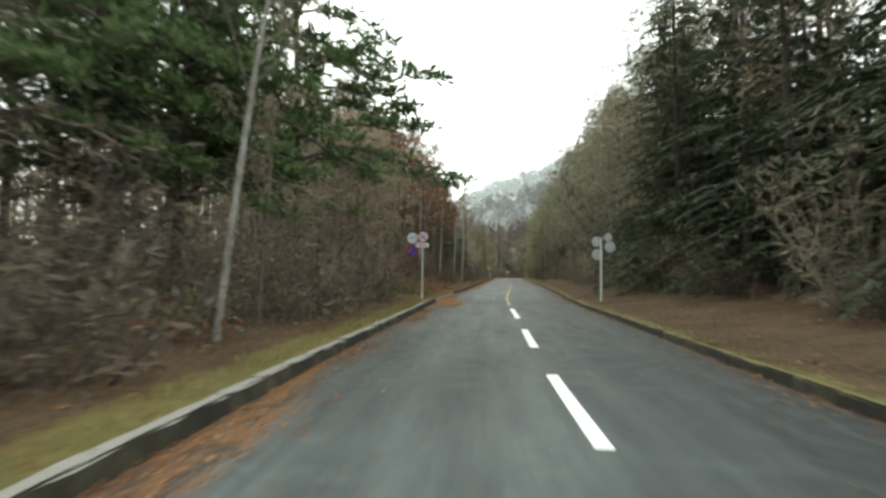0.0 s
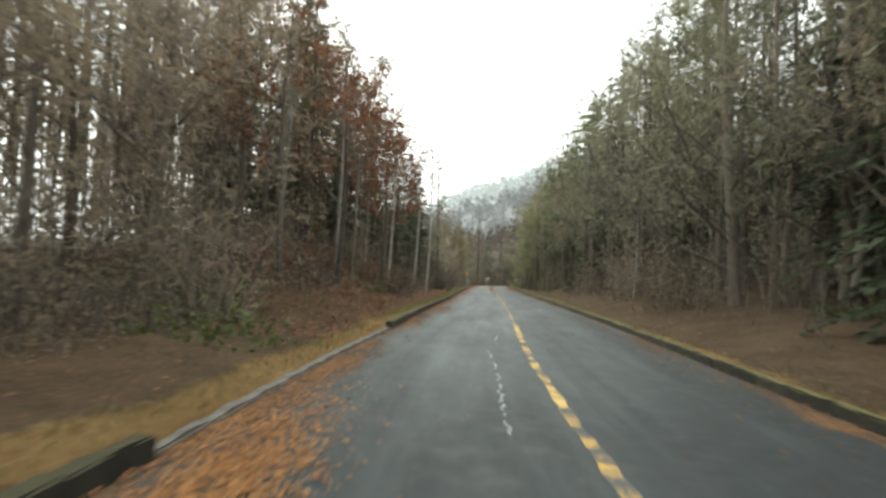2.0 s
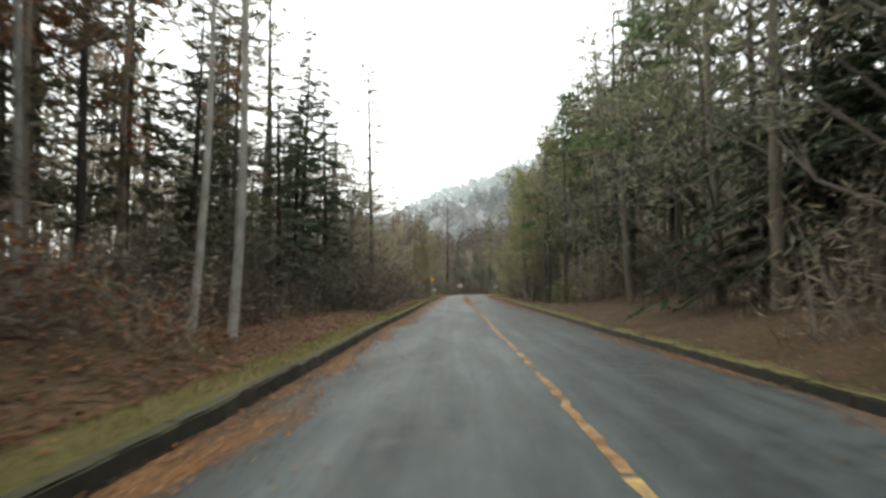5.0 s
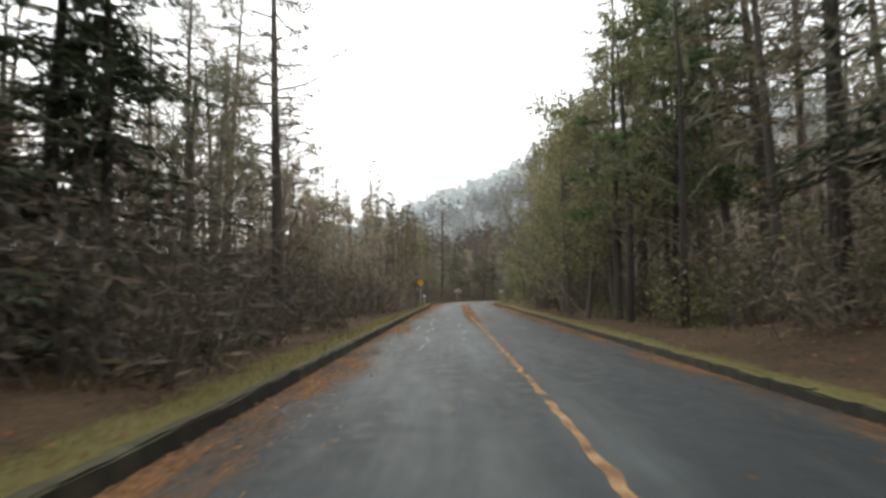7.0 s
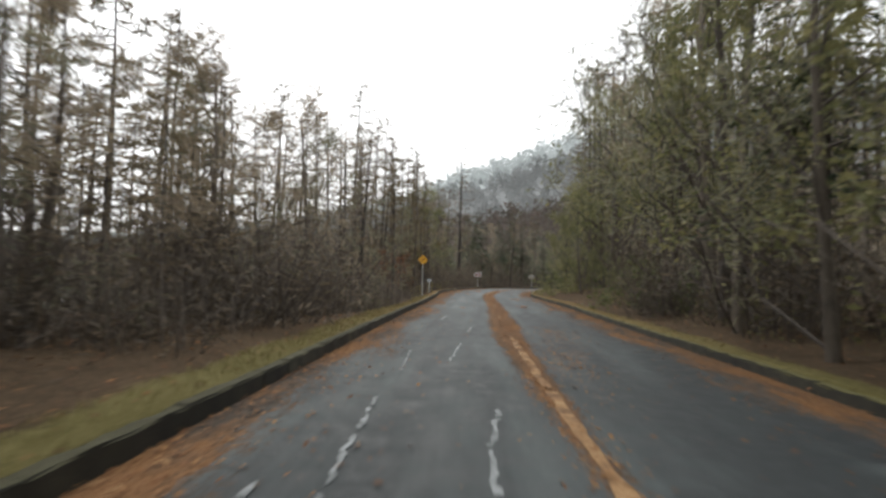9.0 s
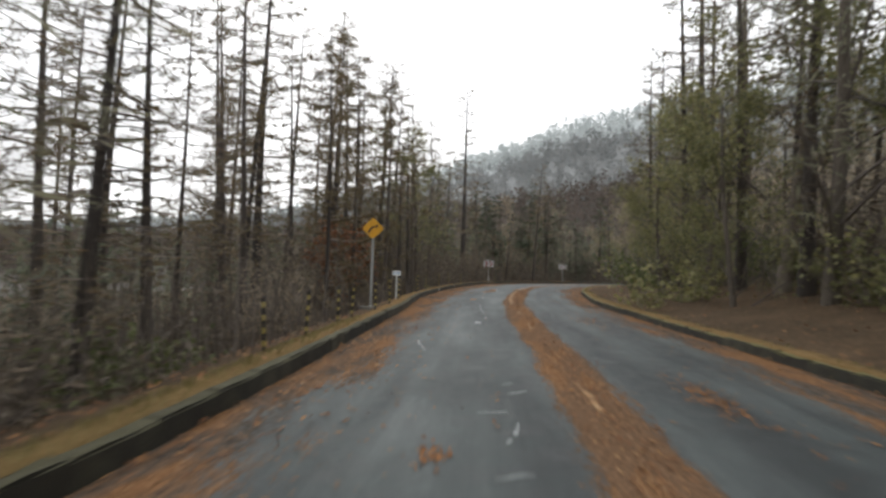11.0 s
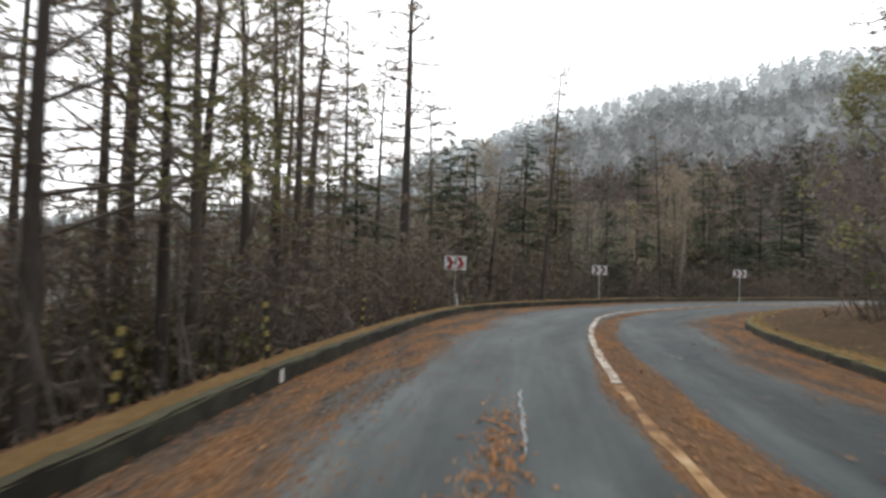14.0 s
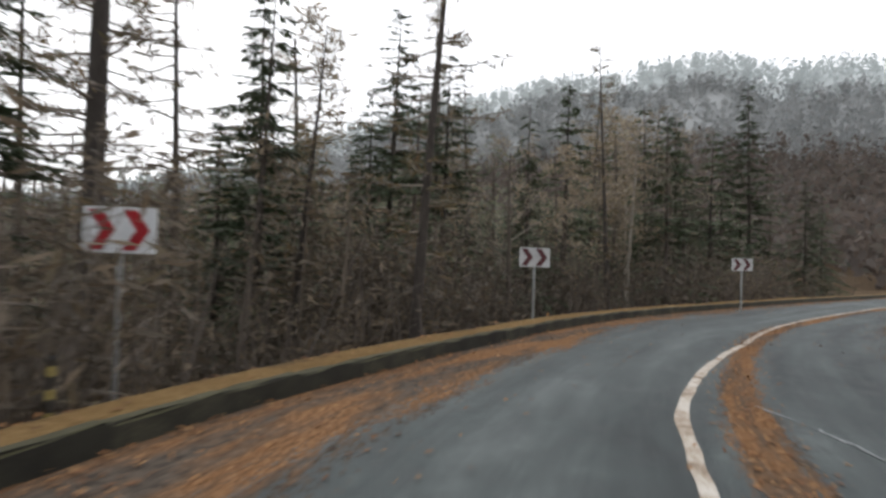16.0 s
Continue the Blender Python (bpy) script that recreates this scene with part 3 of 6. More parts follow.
gx, gy = spacing(-1500, 1500, -34, 70, 1.9), spacing(-1200, 1700, -24, 226, 1.9)
GX, GY = np.meshgrid(gx, gy)
GZ = terrain(GX, GY)
nx, ny = len(gx), len(gy)
idx = np.arange(nx * ny).reshape(ny, nx)
gf = np.stack([idx[:-1, :-1], idx[:-1, 1:], idx[1:, 1:], idx[1:, :-1]], -1).reshape(-1, 4)
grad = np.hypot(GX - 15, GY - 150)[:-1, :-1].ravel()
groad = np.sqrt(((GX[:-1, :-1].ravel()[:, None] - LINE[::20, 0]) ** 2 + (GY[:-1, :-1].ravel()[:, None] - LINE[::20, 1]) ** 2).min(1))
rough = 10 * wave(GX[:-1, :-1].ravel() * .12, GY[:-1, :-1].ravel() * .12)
# the upper and far bands take the colours with mist painted in
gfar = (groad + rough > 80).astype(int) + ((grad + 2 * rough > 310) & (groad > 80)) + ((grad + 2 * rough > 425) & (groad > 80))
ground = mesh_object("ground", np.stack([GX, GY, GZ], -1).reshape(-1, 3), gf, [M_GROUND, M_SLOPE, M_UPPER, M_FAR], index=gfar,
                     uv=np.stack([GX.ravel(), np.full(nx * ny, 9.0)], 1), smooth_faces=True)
tagged(ground, "forest floor of brown leaves rising to hills painted misty pale", "ground", kind="structure")


def ground_z(x, y):
    """Height of the ground at one place."""
    i, j = int(np.searchsorted(gx, x)) - 1, int(np.searchsorted(gy, y)) - 1
    u, v = (x - gx[i]) / (gx[i + 1] - gx[i]), (y - gy[j]) / (gy[j + 1] - gy[j])
    return float((GZ[j, i] * (1 - u) + GZ[j, i + 1] * u) * (1 - v) + (GZ[j + 1, i] * (1 - u) + GZ[j + 1, i + 1] * u) * v)


def side_z(s, d):
    side = -1 if d < 0 else 1
    e = abs(d) - float(kerb_l(s) if side < 0 else kerb_r(s))
    return float(bank(s, e, side))


# road markings
def middle(s):
    return np.interp(s, [0, 50, 110, 130, 150, 176, 181, 184.5, 187, 190, 194, 201], [-.03, -.06, 0, -.08, -.05, 0, -.08, -.3, -.37, -.16, .16, .1])


def band(name, s0, s1, d, width, mat, z, label, ragged=0.0, seed=0):
    rng = np.random.default_rng(seed)
    n = max(2, int((s1 - s0) / .35) + 1)
    v = []
    for s in np.linspace(s0, s1, n):
        w = width / 2 * (1 - ragged * rng.random())
        o = ragged * .03 * rng.standard_normal()
        for dd in (d - w + o, d + w + o):
            x, y = at(s, dd + middle(s))
            v.append((x, y, z))
    f = [(2 * i, 2 * i + 1, 2 * i + 3, 2 * i + 2) for i in range(n - 1)]
    return tagged(mesh_object(name, v, f, mat), label, "road marking", kind="structure")


for a, b in ((2.2, 5.6), (8.2, 11.4), (14.0, 17.6), (20.7, 24.4), (28.2, 33.2)):
    band("lane_dash", a, b, 0.0, .16, M_WHITE, .026, "white dash of the worn middle line")
rng = np.random.default_rng(5)
# under the heaped needles between 126 and 154 only scraps of the line show
s = 36.0
while s < 226:
    run = rng.uniform(5, 13)
    paint, wide, rag = (M_LINE, .16, .4) if s < 68 else (M_STAIN, .14 if s < 104 else .17, .5) if s < 164 else (M_PALE, .14, .25)
    if 122 < s < 152:
        run = rng.uniform(.5, 1.6)
        band("middle_line", s, s + run, 0.0, .11, M_STAIN, .026, "scrap of worn middle line showing through needles", .6, int(s * 10))
        s += run + rng.uniform(3, 7)
        continue
    end = min(s + run, 123.5 if s < 122 else 228)
    band("middle_line", s, end, 0.0, wide, paint, .026, "worn yellow middle line partly under needles", rag, int(s * 10))
    s = end + rng.uniform(.1, .5)


# pale crack filler, wandering
def crack(points, seed, width=.03):
    rng = np.random.default_rng(seed)
    p = np.array(points, float)
    run = np.r_[0, np.cumsum(np.linalg.norm(np.diff(p, axis=0), axis=1))]
    n = max(5, int(run[-1] / .11))
    u = np.linspace(0, run[-1], n)
    q = np.stack([np.interp(u, run, p[:, 0]), np.interp(u, run, p[:, 1])], 1) + rng.normal(0, .016, (n, 2))
    t = np.gradient(q, axis=0)
    t /= np.linalg.norm(t, axis=1)[:, None] + 1e-9
    w = width * rng.uniform(.35, 1.0, n) * np.where((np.arange(n) == 0) | (np.arange(n) == n - 1), .3, 1)
    v = []
    for (a, b), (ta, tb), k in zip(q, t, w):
        for g in (-k, k):
            x, y = at(a - tb * g, b + ta * g)
            v.append((float(x), float(y), .026))
    f = [(2 * i, 2 * i + 1, 2 * i + 3, 2 * i + 2) for i in range(n - 1) if rng.random() > .2]
    tagged(mesh_object("crack_filler", v, f, M_SEAL), "pale crack filler on grey asphalt", "road repair", kind="structure")


CRACKS = [
    [(46.0, -.88), (45.6, -.84), (44.7, -.75)], [(44.2, -.75), (43.3, -.73)], [(42.9, -.72), (39.2, -.76)], [(35.2, -.81), (33.8, -.79)], [(32.6, -.64), (32.1, -.58)], [(49.5, -.6), (47.6, -.7)],
    [(104.5, -1.9), (102.8, -2.0)], [(107.6, -2.0), (105.4, -1.85)], [(107.2, -.8), (106.0, -.9)],
    [(116.6, -2.09), (113.5, -2.0), (112.6, -1.82), (111.2, -1.93), (110.3, -2.03), (109.2, -2.05)], [(113.6, -2.46), (110.7, -2.5)], [(113.0, -1.58), (113.4, -1.27)],
    [(116.2, -.75), (114.4, -.87), (113.0, -.86)], [(110.7, -.59), (110.3, -.67), (109.4, -.81), (108.9, -.81), (108.8, -.70)], [(111.2, -.89), (111.7, -.67)], [(122.5, -1.2), (119.8, -1.35)], [(121.0, -2.1), (118.2, -2.0)],
    [(127.0, -1.0), (125.0, -1.1)], [(131.0, -1.9), (129.0, -2.0)], [(133.0, -.9), (132.6, -1.4)],
    [(139.8, -1.01), (140.0, -.64)], [(139.3, -.91), (139.5, -.70)], [(138.4, -1.24), (138.5, -.85)], [(138.1, -.86), (137.4, -.97)], [(136.6, -1.08), (136.8, -.76)], [(143.8, -2.34), (142.4, -2.1)],
    [(154.6, -1.2), (151.9, -1.18), (150.6, -1.13)], [(149.7, -1.06), (148.8, -1.07), (148.6, -.98)], [(150.1, -1.76), (150.2, -1.5)], [(149.6, -1.74), (149.7, -1.49)], [(151.5, .93), (150.6, .85)], [(160.5, -1.3), (158.6, -1.2)],
    [(170.6, -1.19), (168.1, -1.16)], [(174.9, 1.13), (174.1, 1.38)], [(177.4, 1.13), (177.5, 1.36)], [(186.8, .77), (185.9, 1.05)], [(184.9, 1.3), (184.3, 1.55)], [(187.6, .35), (187.1, .62)]]
for i, c in enumerate(CRACKS):
    crack(c, 100 + i, .036 if 108 < c[0][0] < 118 else .026)
band("repair_patch", 147.4, 147.9, -1.22, .17, M_SEAL, .025, "small pale square patch in the asphalt", .1, 4)

kerb_left = tagged(new("kerb_left"), "dark mossy concrete kerb with pale chipped edges", "kerb", kind="structure")
kerb_right = tagged(new("kerb_right"), "dark mossy concrete kerb beside leaf litter", "kerb", kind="structure")


def kerb_mesh(seed, length=1.03, h=.20):
    rng = np.random.default_rng(seed)
    bm = bmesh.new()
    bmesh.ops.create_cube(bm, size=1)
    bmesh.ops.scale(bm, vec=(.17, length, h + .25), verts=bm.verts)
    bmesh.ops.translate(bm, vec=(0, 0, h - (h + .25) / 2), verts=bm.verts)
    bmesh.ops.bevel(bm, geom=[e for e in bm.edges if min(v.co.z for v in e.verts) > 0], offset=.022, segments=2, affect="EDGES")
    bmesh.ops.subdivide_edges(bm, edges=[e for e in bm.edges if e.calc_length() > .8], cuts=2)
    for v in bm.verts:
        if v.co.z > .05:
            v.co += Vector((rng.normal(0, .006), 0, rng.normal(0, .007)))
    me = bpy.data.meshes.new("kerb_stone")
    bm.to_mesh(me)
    bm.free()
    me.materials.append(M_KERB)
    return me


KERBS = [kerb_mesh(i) for i in range(5)]
SUNK = [kerb_mesh(20 + i, 1.03, .165) for i in range(5)]
for me in SUNK:
    me.materials.clear()
    me.materials.append(M_KERB_MOSS)
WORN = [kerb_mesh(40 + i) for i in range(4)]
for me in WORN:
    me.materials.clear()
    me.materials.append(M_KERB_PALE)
LOW = kerb_mesh(9, 1.03, .05)
LOW.materials.clear()
LOW.materials.append(M_FLUSH)
rng = np.random.default_rng(3)
for side, owner in ((-1, kerb_left), (1, kerb_right)):
    s = .5
    while s < S_END - .6:
        low = side < 0 and DRIVE[0] - .4 < s < DRIVE[1] + .1
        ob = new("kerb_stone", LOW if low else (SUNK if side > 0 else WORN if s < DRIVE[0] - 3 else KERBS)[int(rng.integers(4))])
        (x0, y0), (x1, y1) = ((float(v) for v in at(q, side * (float(kerb_l(q) if side < 0 else kerb_r(q)) + .085))) for q in (s - .5, s + .5))
        turn = math.degrees(math.atan2(-(x1 - x0), y1 - y0))
        ob.matrix_basis = pose((x0 + x1) / 2 + rng.normal(0, .004), (y0 + y1) / 2, rng.normal(0, .005), 0, 0, turn + rng.normal(0, .2)) @ Matrix.Diagonal((1, math.hypot(x1 - x0, y1 - y0), 1, 1))
        ob.parent = owner
        s += 1.0


# splashes of white paint on the kerb before the bend
for s, w in ((164.4, .10), (167.6, .16), (170.2, .09)):
    x, y = (float(v) for v in at(s, -(float(kerb_l(s)) - .012)))
    mark = part("paint_mark", slab(w, .15, .006, 0, 0, .10, .01), M_WHITE, kerb_left, "white paint splash on the kerb face")
    mark.matrix_basis = pose(x, y, 0, 0, 0, heading(s) + 90)


# ---- trees: a growing kit ----
class Grow:
    """Collects tubes and leaf blades as plain lists for one mesh."""

    def __init__(self, seed):
        self.v, self.f, self.rng = [], [], np.random.default_rng(seed)

    def tube(self, pts, rads, sides=5):
        pts, rads = np.asarray(pts, float), np.asarray(rads, float)
        base, n = len(self.v), len(pts)
        tan = np.gradient(pts, axis=0)
        tan /= np.linalg.norm(tan, axis=1)[:, None] + 1e-9
        ref = np.array([1.0, 0, 0]) if abs(tan[0][0]) < .8 else np.array([0, 1.0, 0])
        a = np.cross(tan, ref)
        a /= np.linalg.norm(a, axis=1)[:, None] + 1e-9
        b = np.cross(tan, a)
        q = np.arange(sides) * 2 * math.pi / sides
        v = pts[:, None] + rads[:, None, None] * (np.cos(q)[None, :, None] * a[:, None] + np.sin(q)[None, :, None] * b[:, None])
        self.v.extend(v.reshape(-1, 3))
        i, k = np.meshgrid(np.arange(n - 1), np.arange(sides), indexing="ij")
        p, r = base + i * sides + k, base + i * sides + (k + 1) % sides
        self.f.extend(np.stack([p, r, r + sides, p + sides], -1).reshape(-1, 4).tolist())

    def twigs(self, p, e, width):
        """Thin straight twigs from p to e, each a narrow pointed blade."""
        p, e = np.atleast_2d(p), np.atleast_2d(e)
        self.blades(p, e - p, cross_of(self.rng, e - p, np.full(len(p), width)))

    def blades(self, at_, along, across, tip=0.0):
        """Pointed leaf or spray shapes: a diamond from at_, reaching along, as wide as across."""
        at_, along, across = (np.asarray(q, float) for q in (at_, along, across))
        n = len(at_)
        if not n:
            return
        base = len(self.v)
        mid = at_ + along * .55
        sag = np.zeros((n, 3))
        sag[:, 2] = -tip * np.linalg.norm(along, axis=1)
        v = np.stack([at_, mid + across / 2, at_ + along + sag, mid - across / 2], 1).reshape(-1, 3)
        self.v.extend(v)
        self.f.extend((base + np.arange(n)[:, None] * 4 + np.arange(4)).tolist())

    def mesh(self, name, mat, smooth_faces=False):
        me = bpy.data.meshes.new(name)
        v = np.asarray(self.v, np.float32)
        me.from_pydata(v.tolist(), [], self.f)
        me.materials.append(mat)
        if smooth_faces:
            me.polygons.foreach_set("use_smooth", np.ones(len(me.polygons), bool))
        me.update()
        return me


def unit(rng, n, flat=1.0):
    d = rng.normal(size=(n, 3)) * (1, 1, flat)
    return d / (np.linalg.norm(d, axis=1)[:, None] + 1e-9)


def cross_of(rng, along, width, level=0.0):
    """Widths at right angles to along; level 1 keeps the blades flat to the ground."""
    ref = unit(rng, len(along)) * (1 - level) + np.array([0, 0, 1.0]) * level
    c = np.cross(along, ref)
    return c / (np.linalg.norm(c, axis=1)[:, None] + 1e-9) * np.asarray(width).reshape(-1, 1)


def trunk_line(rng, h, lean=.03, bend=.15, n=9, az=None):
    z = np.linspace(0, 1, n)
    a, q = rng.uniform(0, 6.28), rng.uniform(0, 6.28)
    a = a if az is None else az
    x = lean * h * z * math.cos(a) + bend * np.sin(z * 3.1 + q) - bend * math.sin(q)
    y = lean * h * z * math.sin(a) + bend * np.cos(z * 2.7 + q) - bend * math.cos(q)
    p = np.stack([x, y, z * h], 1)
    p[0, 2] = -.5
    return p


def trunk_at(line, z):
    return np.array([np.interp(z, line[:, 2], line[:, k]) for k in (0, 1)] + [z])


def make_tree(kind, trunk, trunk_mat, limbs, limb_mat, crown, crown_mat):
    root = new(kind)
    for name, g, mat in (("trunk", trunk, trunk_mat), ("branchwork", limbs, limb_mat), ("crown", crown, crown_mat)):
        if g is not None and g.f:
            ob = new(name, g.mesh(kind + "_" + name, mat, name == "trunk"))
            ob.parent = root
            if name != "trunk":
                ob["kind"] = "stuff"
    return root


def fir(seed, h, r, base, step=.42, per=6, gap=.12, droop=.35):
    """Fir: whorls of drooping boughs with flat sprays."""
    t, b, c = Grow(seed), Grow(seed + 1), Grow(seed + 2)
    rng = t.rng
    line = trunk_line(rng, h, .012, .06)
    t.tube(line, np.interp(line[:, 2], [-.5, .5, h], [.015 * h + .03, .010 * h + .02, .012]), 8)
    z = base
    while z < h - .15:
        u = (z - base) / (h - base)
        for k in range(per if u < .85 else 4):
            if rng.random() < gap:
                continue
            ln = r * (1 - u) ** .85 * rng.uniform(.6, 1.1) + .18
            a = rng.uniform(0, 6.283)
            o = trunk_at(line, z + rng.uniform(-.18, .18))
            m = 3
            q = np.linspace(0, 1, m)
            rise = rng.uniform(.0, .18) * (1 if u > .3 else .3)
            pts = np.stack([o[0] + math.cos(a) * ln * q, o[1] + math.sin(a) * ln * q, o[2] + ln * (rise * q - droop * q * q)], 1)
            b.tube(pts, np.linspace(.012 + .012 * ln / 2, .004, m), 3)
            n = int(12 + ln * 17)
            w = rng.uniform(.12, 1, n)
            pos = np.stack([np.interp(w, q, pts[:, i]) for i in range(3)], 1)
            side = rng.choice([-1, 1], n)
            turn = a + side * rng.uniform(.5, 1.1, n)
            sl = (.19 + .07 * ln * (1 - w) + .015 * ln) * rng.uniform(.6, 1.3, n)
            along = np.stack([np.cos(turn) * sl, np.sin(turn) * sl, sl * rng.uniform(-.45, .05, n)], 1)
            c.blades(pos, along, cross_of(rng, along, sl * rng.uniform(.24, .40, n), .65), .14)
        z += step * rng.uniform(.7, 1.3)
    return make_tree("fir_tree", t, M_BARK_DARK, b, M_TWIG, c, M_FIR)


def pine(seed, h, r, base):
    """Broad dark conifer: long level limbs with tufted plates of needles."""
    t, b, c = Grow(seed), Grow(seed + 1), Grow(seed + 2)
    rng = t.rng
    line = trunk_line(rng, h, .02, .2)
    t.tube(line, np.interp(line[:, 2], [-.5, .6, h], [.19, .14, .03]), 9)
    for z in np.arange(base, h - .2, .36):
        u = (z - base) / (h - base)
        for k in range(3):
            ln = r * (1.05 - u ** 1.7) * rng.uniform(.55, 1.05) + .3
            a = rng.uniform(0, 6.283)
            o = trunk_at(line, z)
            q = np.linspace(0, 1, 5)
            up = rng.uniform(-.12, .22)
            pts = np.stack([o[0] + math.cos(a) * ln * q, o[1] + math.sin(a) * ln * q, z + ln * (up * q + .10 * np.sin(q * 5))], 1)
            b.tube(pts, np.linspace(.02 + .012 * ln, .006, 5), 4)
            for j in range(int(2 + ln * 2.2)):
                w = rng.uniform(.3, 1)
                p = np.array([np.interp(w, q, pts[:, i]) for i in range(3)])
                ta = a + rng.normal(0, .9)
                tl = rng.uniform(.3, .8)
                e = p + np.array([math.cos(ta) * tl, math.sin(ta) * tl, rng.uniform(-.05, .18)])
                b.twigs(p, e, .03)
                n = 22
                pos = p + (e - p) * rng.uniform(.25, 1.1, n)[:, None] + rng.normal(0, .07, (n, 3)) * (1, 1, .5)
                along = unit(rng, n, .5) * rng.uniform(.18, .40, n)[:, None] + np.array([0, 0, .05])
                c.blades(pos, along, cross_of(rng, along, rng.uniform(.05, .11, n), .4))
    return make_tree("pine_tree", t, M_BARK_DARK, b, M_TWIG, c, M_PINE)


def larch(seed, h, rad, base, reach=2.4, needles=5, lean=.03, mat=None):
    """Larch: a straight slender trunk with level whippy boughs, nearly bare."""
    t, b, c = Grow(seed), Grow(seed + 1), Grow(seed + 2)
    rng = t.rng
    line = trunk_line(rng, h, lean, .14 if lean > .015 else .04)
    t.tube(line, np.interp(line[:, 2], [-.5, .5, h], [rad * 1.35, rad, .02]), 8)
    z = base
    while z < h - .3:
        u = (z - base) / (h - base)
        ln = reach * min(1.0, .35 + 2.2 * u) * (1.05 - u) ** .6 * rng.uniform(.5, 1.15) + .2
        a = rng.uniform(0, 6.283)
        o = trunk_at(line, z)
        q = np.linspace(0, 1, 5)
        tilt = rng.uniform(-.25, .12)
        pts = np.stack([o[0] + math.cos(a) * ln * q, o[1] + math.sin(a) * ln * q, z + ln * (tilt * q + .22 * q ** 3)], 1) + np.r_[[[0, 0, 0]], rng.normal(0, .03, (4, 3))]
        b.tube(pts[::2], np.linspace(.017 + .014 * ln, .007, 3), 3)
        for j in range(int(5 + ln * 3.4)):
            w = rng.uniform(.15, 1)
            p = np.array([np.interp(w, q, pts[:, i]) for i in range(3)])
            ta, tl = a + rng.choice([-1, 1]) * rng.uniform(.4, 1.1), ln * rng.uniform(.15, .38) * (1.2 - w)
            e = p + np.array([math.cos(ta) * tl, math.sin(ta) * tl, tl * rng.uniform(-.5, .15)])
            b.twigs(p, e, .030)
            n = rng.poisson(needles)
            pos = p + (e - p) * rng.uniform(0, 1, n)[:, None]
            along = unit(rng, n, .5) * rng.uniform(.18, .46, n)[:, None]
            c.blades(pos, along, cross_of(rng, along, rng.uniform(.03, .07, n)))
        z += rng.uniform(.13, .36)
    return make_tree("larch_tree", t, M_BARK_DARK, b, M_TWIG, c, mat or M_LARCH)


def broadleaf(seed, h, rad, kind, trunk_mat, leaf_mat, leaves, spread=.55, first=.3, lean=.04, leaf=.11, twigs=5, az=None, slim=.75):
    """Deciduous tree: forking limbs, fine twigs, as many leaves as are left."""
    t, b, c = Grow(seed), Grow(seed + 1), Grow(seed + 2)
    rng = t.rng
    line = trunk_line(rng, h * .86, lean, .22, az=az)
    t.tube(line, np.interp(line[:, 2], [-.5, .5, h], [rad * 1.4, rad, .015]), 8)
    ends = []

    def limb(p, d, ln, r, depth):
        if depth == 2:
            e = p + d * ln + np.array([0, 0, .1 * ln]) + rng.normal(0, .05 * ln, 3)
            b.twigs(p, e, .012 + .012 * ln)
            f = p + (e - p) * .5
            k = f + (d + unit(rng, 1)[0]) * ln * .4
            b.twigs(f, k, .012 + .006 * ln)
            ends.append((p + (e - p) * .3, e))
            return
        q = np.linspace(0, 1, 3)[:, None]
        curve = np.array([0, 0, .22 * ln]) * q ** 2 + np.r_[[[0, 0, 0]], rng.normal(0, .06 * ln, (2, 3))]
        pts = p + d * ln * q + curve
        b.tube(pts, np.maximum(np.linspace(r, r * .45, 3), .006), 4 if depth == 0 else 3)
        for j in range(4 if depth == 0 else twigs):
            w = rng.uniform(.25, 1)
            o = np.array([np.interp(w, q[:, 0], pts[:, i]) for i in range(3)])
            nd = d * .8 + unit(rng, 1)[0] * .75 + np.array([0, 0, .15])
            limb(o, nd / np.linalg.norm(nd), ln * rng.uniform(.35, .6), r * .42, depth + 1)

    n = int(5 + h * .8)
    for z in np.linspace(first * h, h * .84, n):
        a, u = rng.uniform(0, 6.283), (z / h - first) / (1 - first)
        d = np.array([math.cos(a), math.sin(a), rng.uniform(.35, 1.0)])
        limb(trunk_at(line, z), d / np.linalg.norm(d), h * spread * .42 * (1.1 - .7 * u) * rng.uniform(.7, 1.15), rad * (.28 - .17 * u), 0)
    if leaves:
        k = rng.integers(0, len(ends), leaves)
        e = np.array(ends)[k]
        pos = e[:, 0] + (e[:, 1] - e[:, 0]) * rng.uniform(0, 1.15, leaves)[:, None] + rng.normal(0, .13, (leaves, 3))
        sz = rng.uniform(.6, 1.3, leaves) * leaf
        along = unit(rng, leaves, .7) * sz[:, None]
        c.blades(pos, along, cross_of(rng, along, sz * slim, .3))
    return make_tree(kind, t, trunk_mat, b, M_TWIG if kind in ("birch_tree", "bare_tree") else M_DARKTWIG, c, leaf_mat)


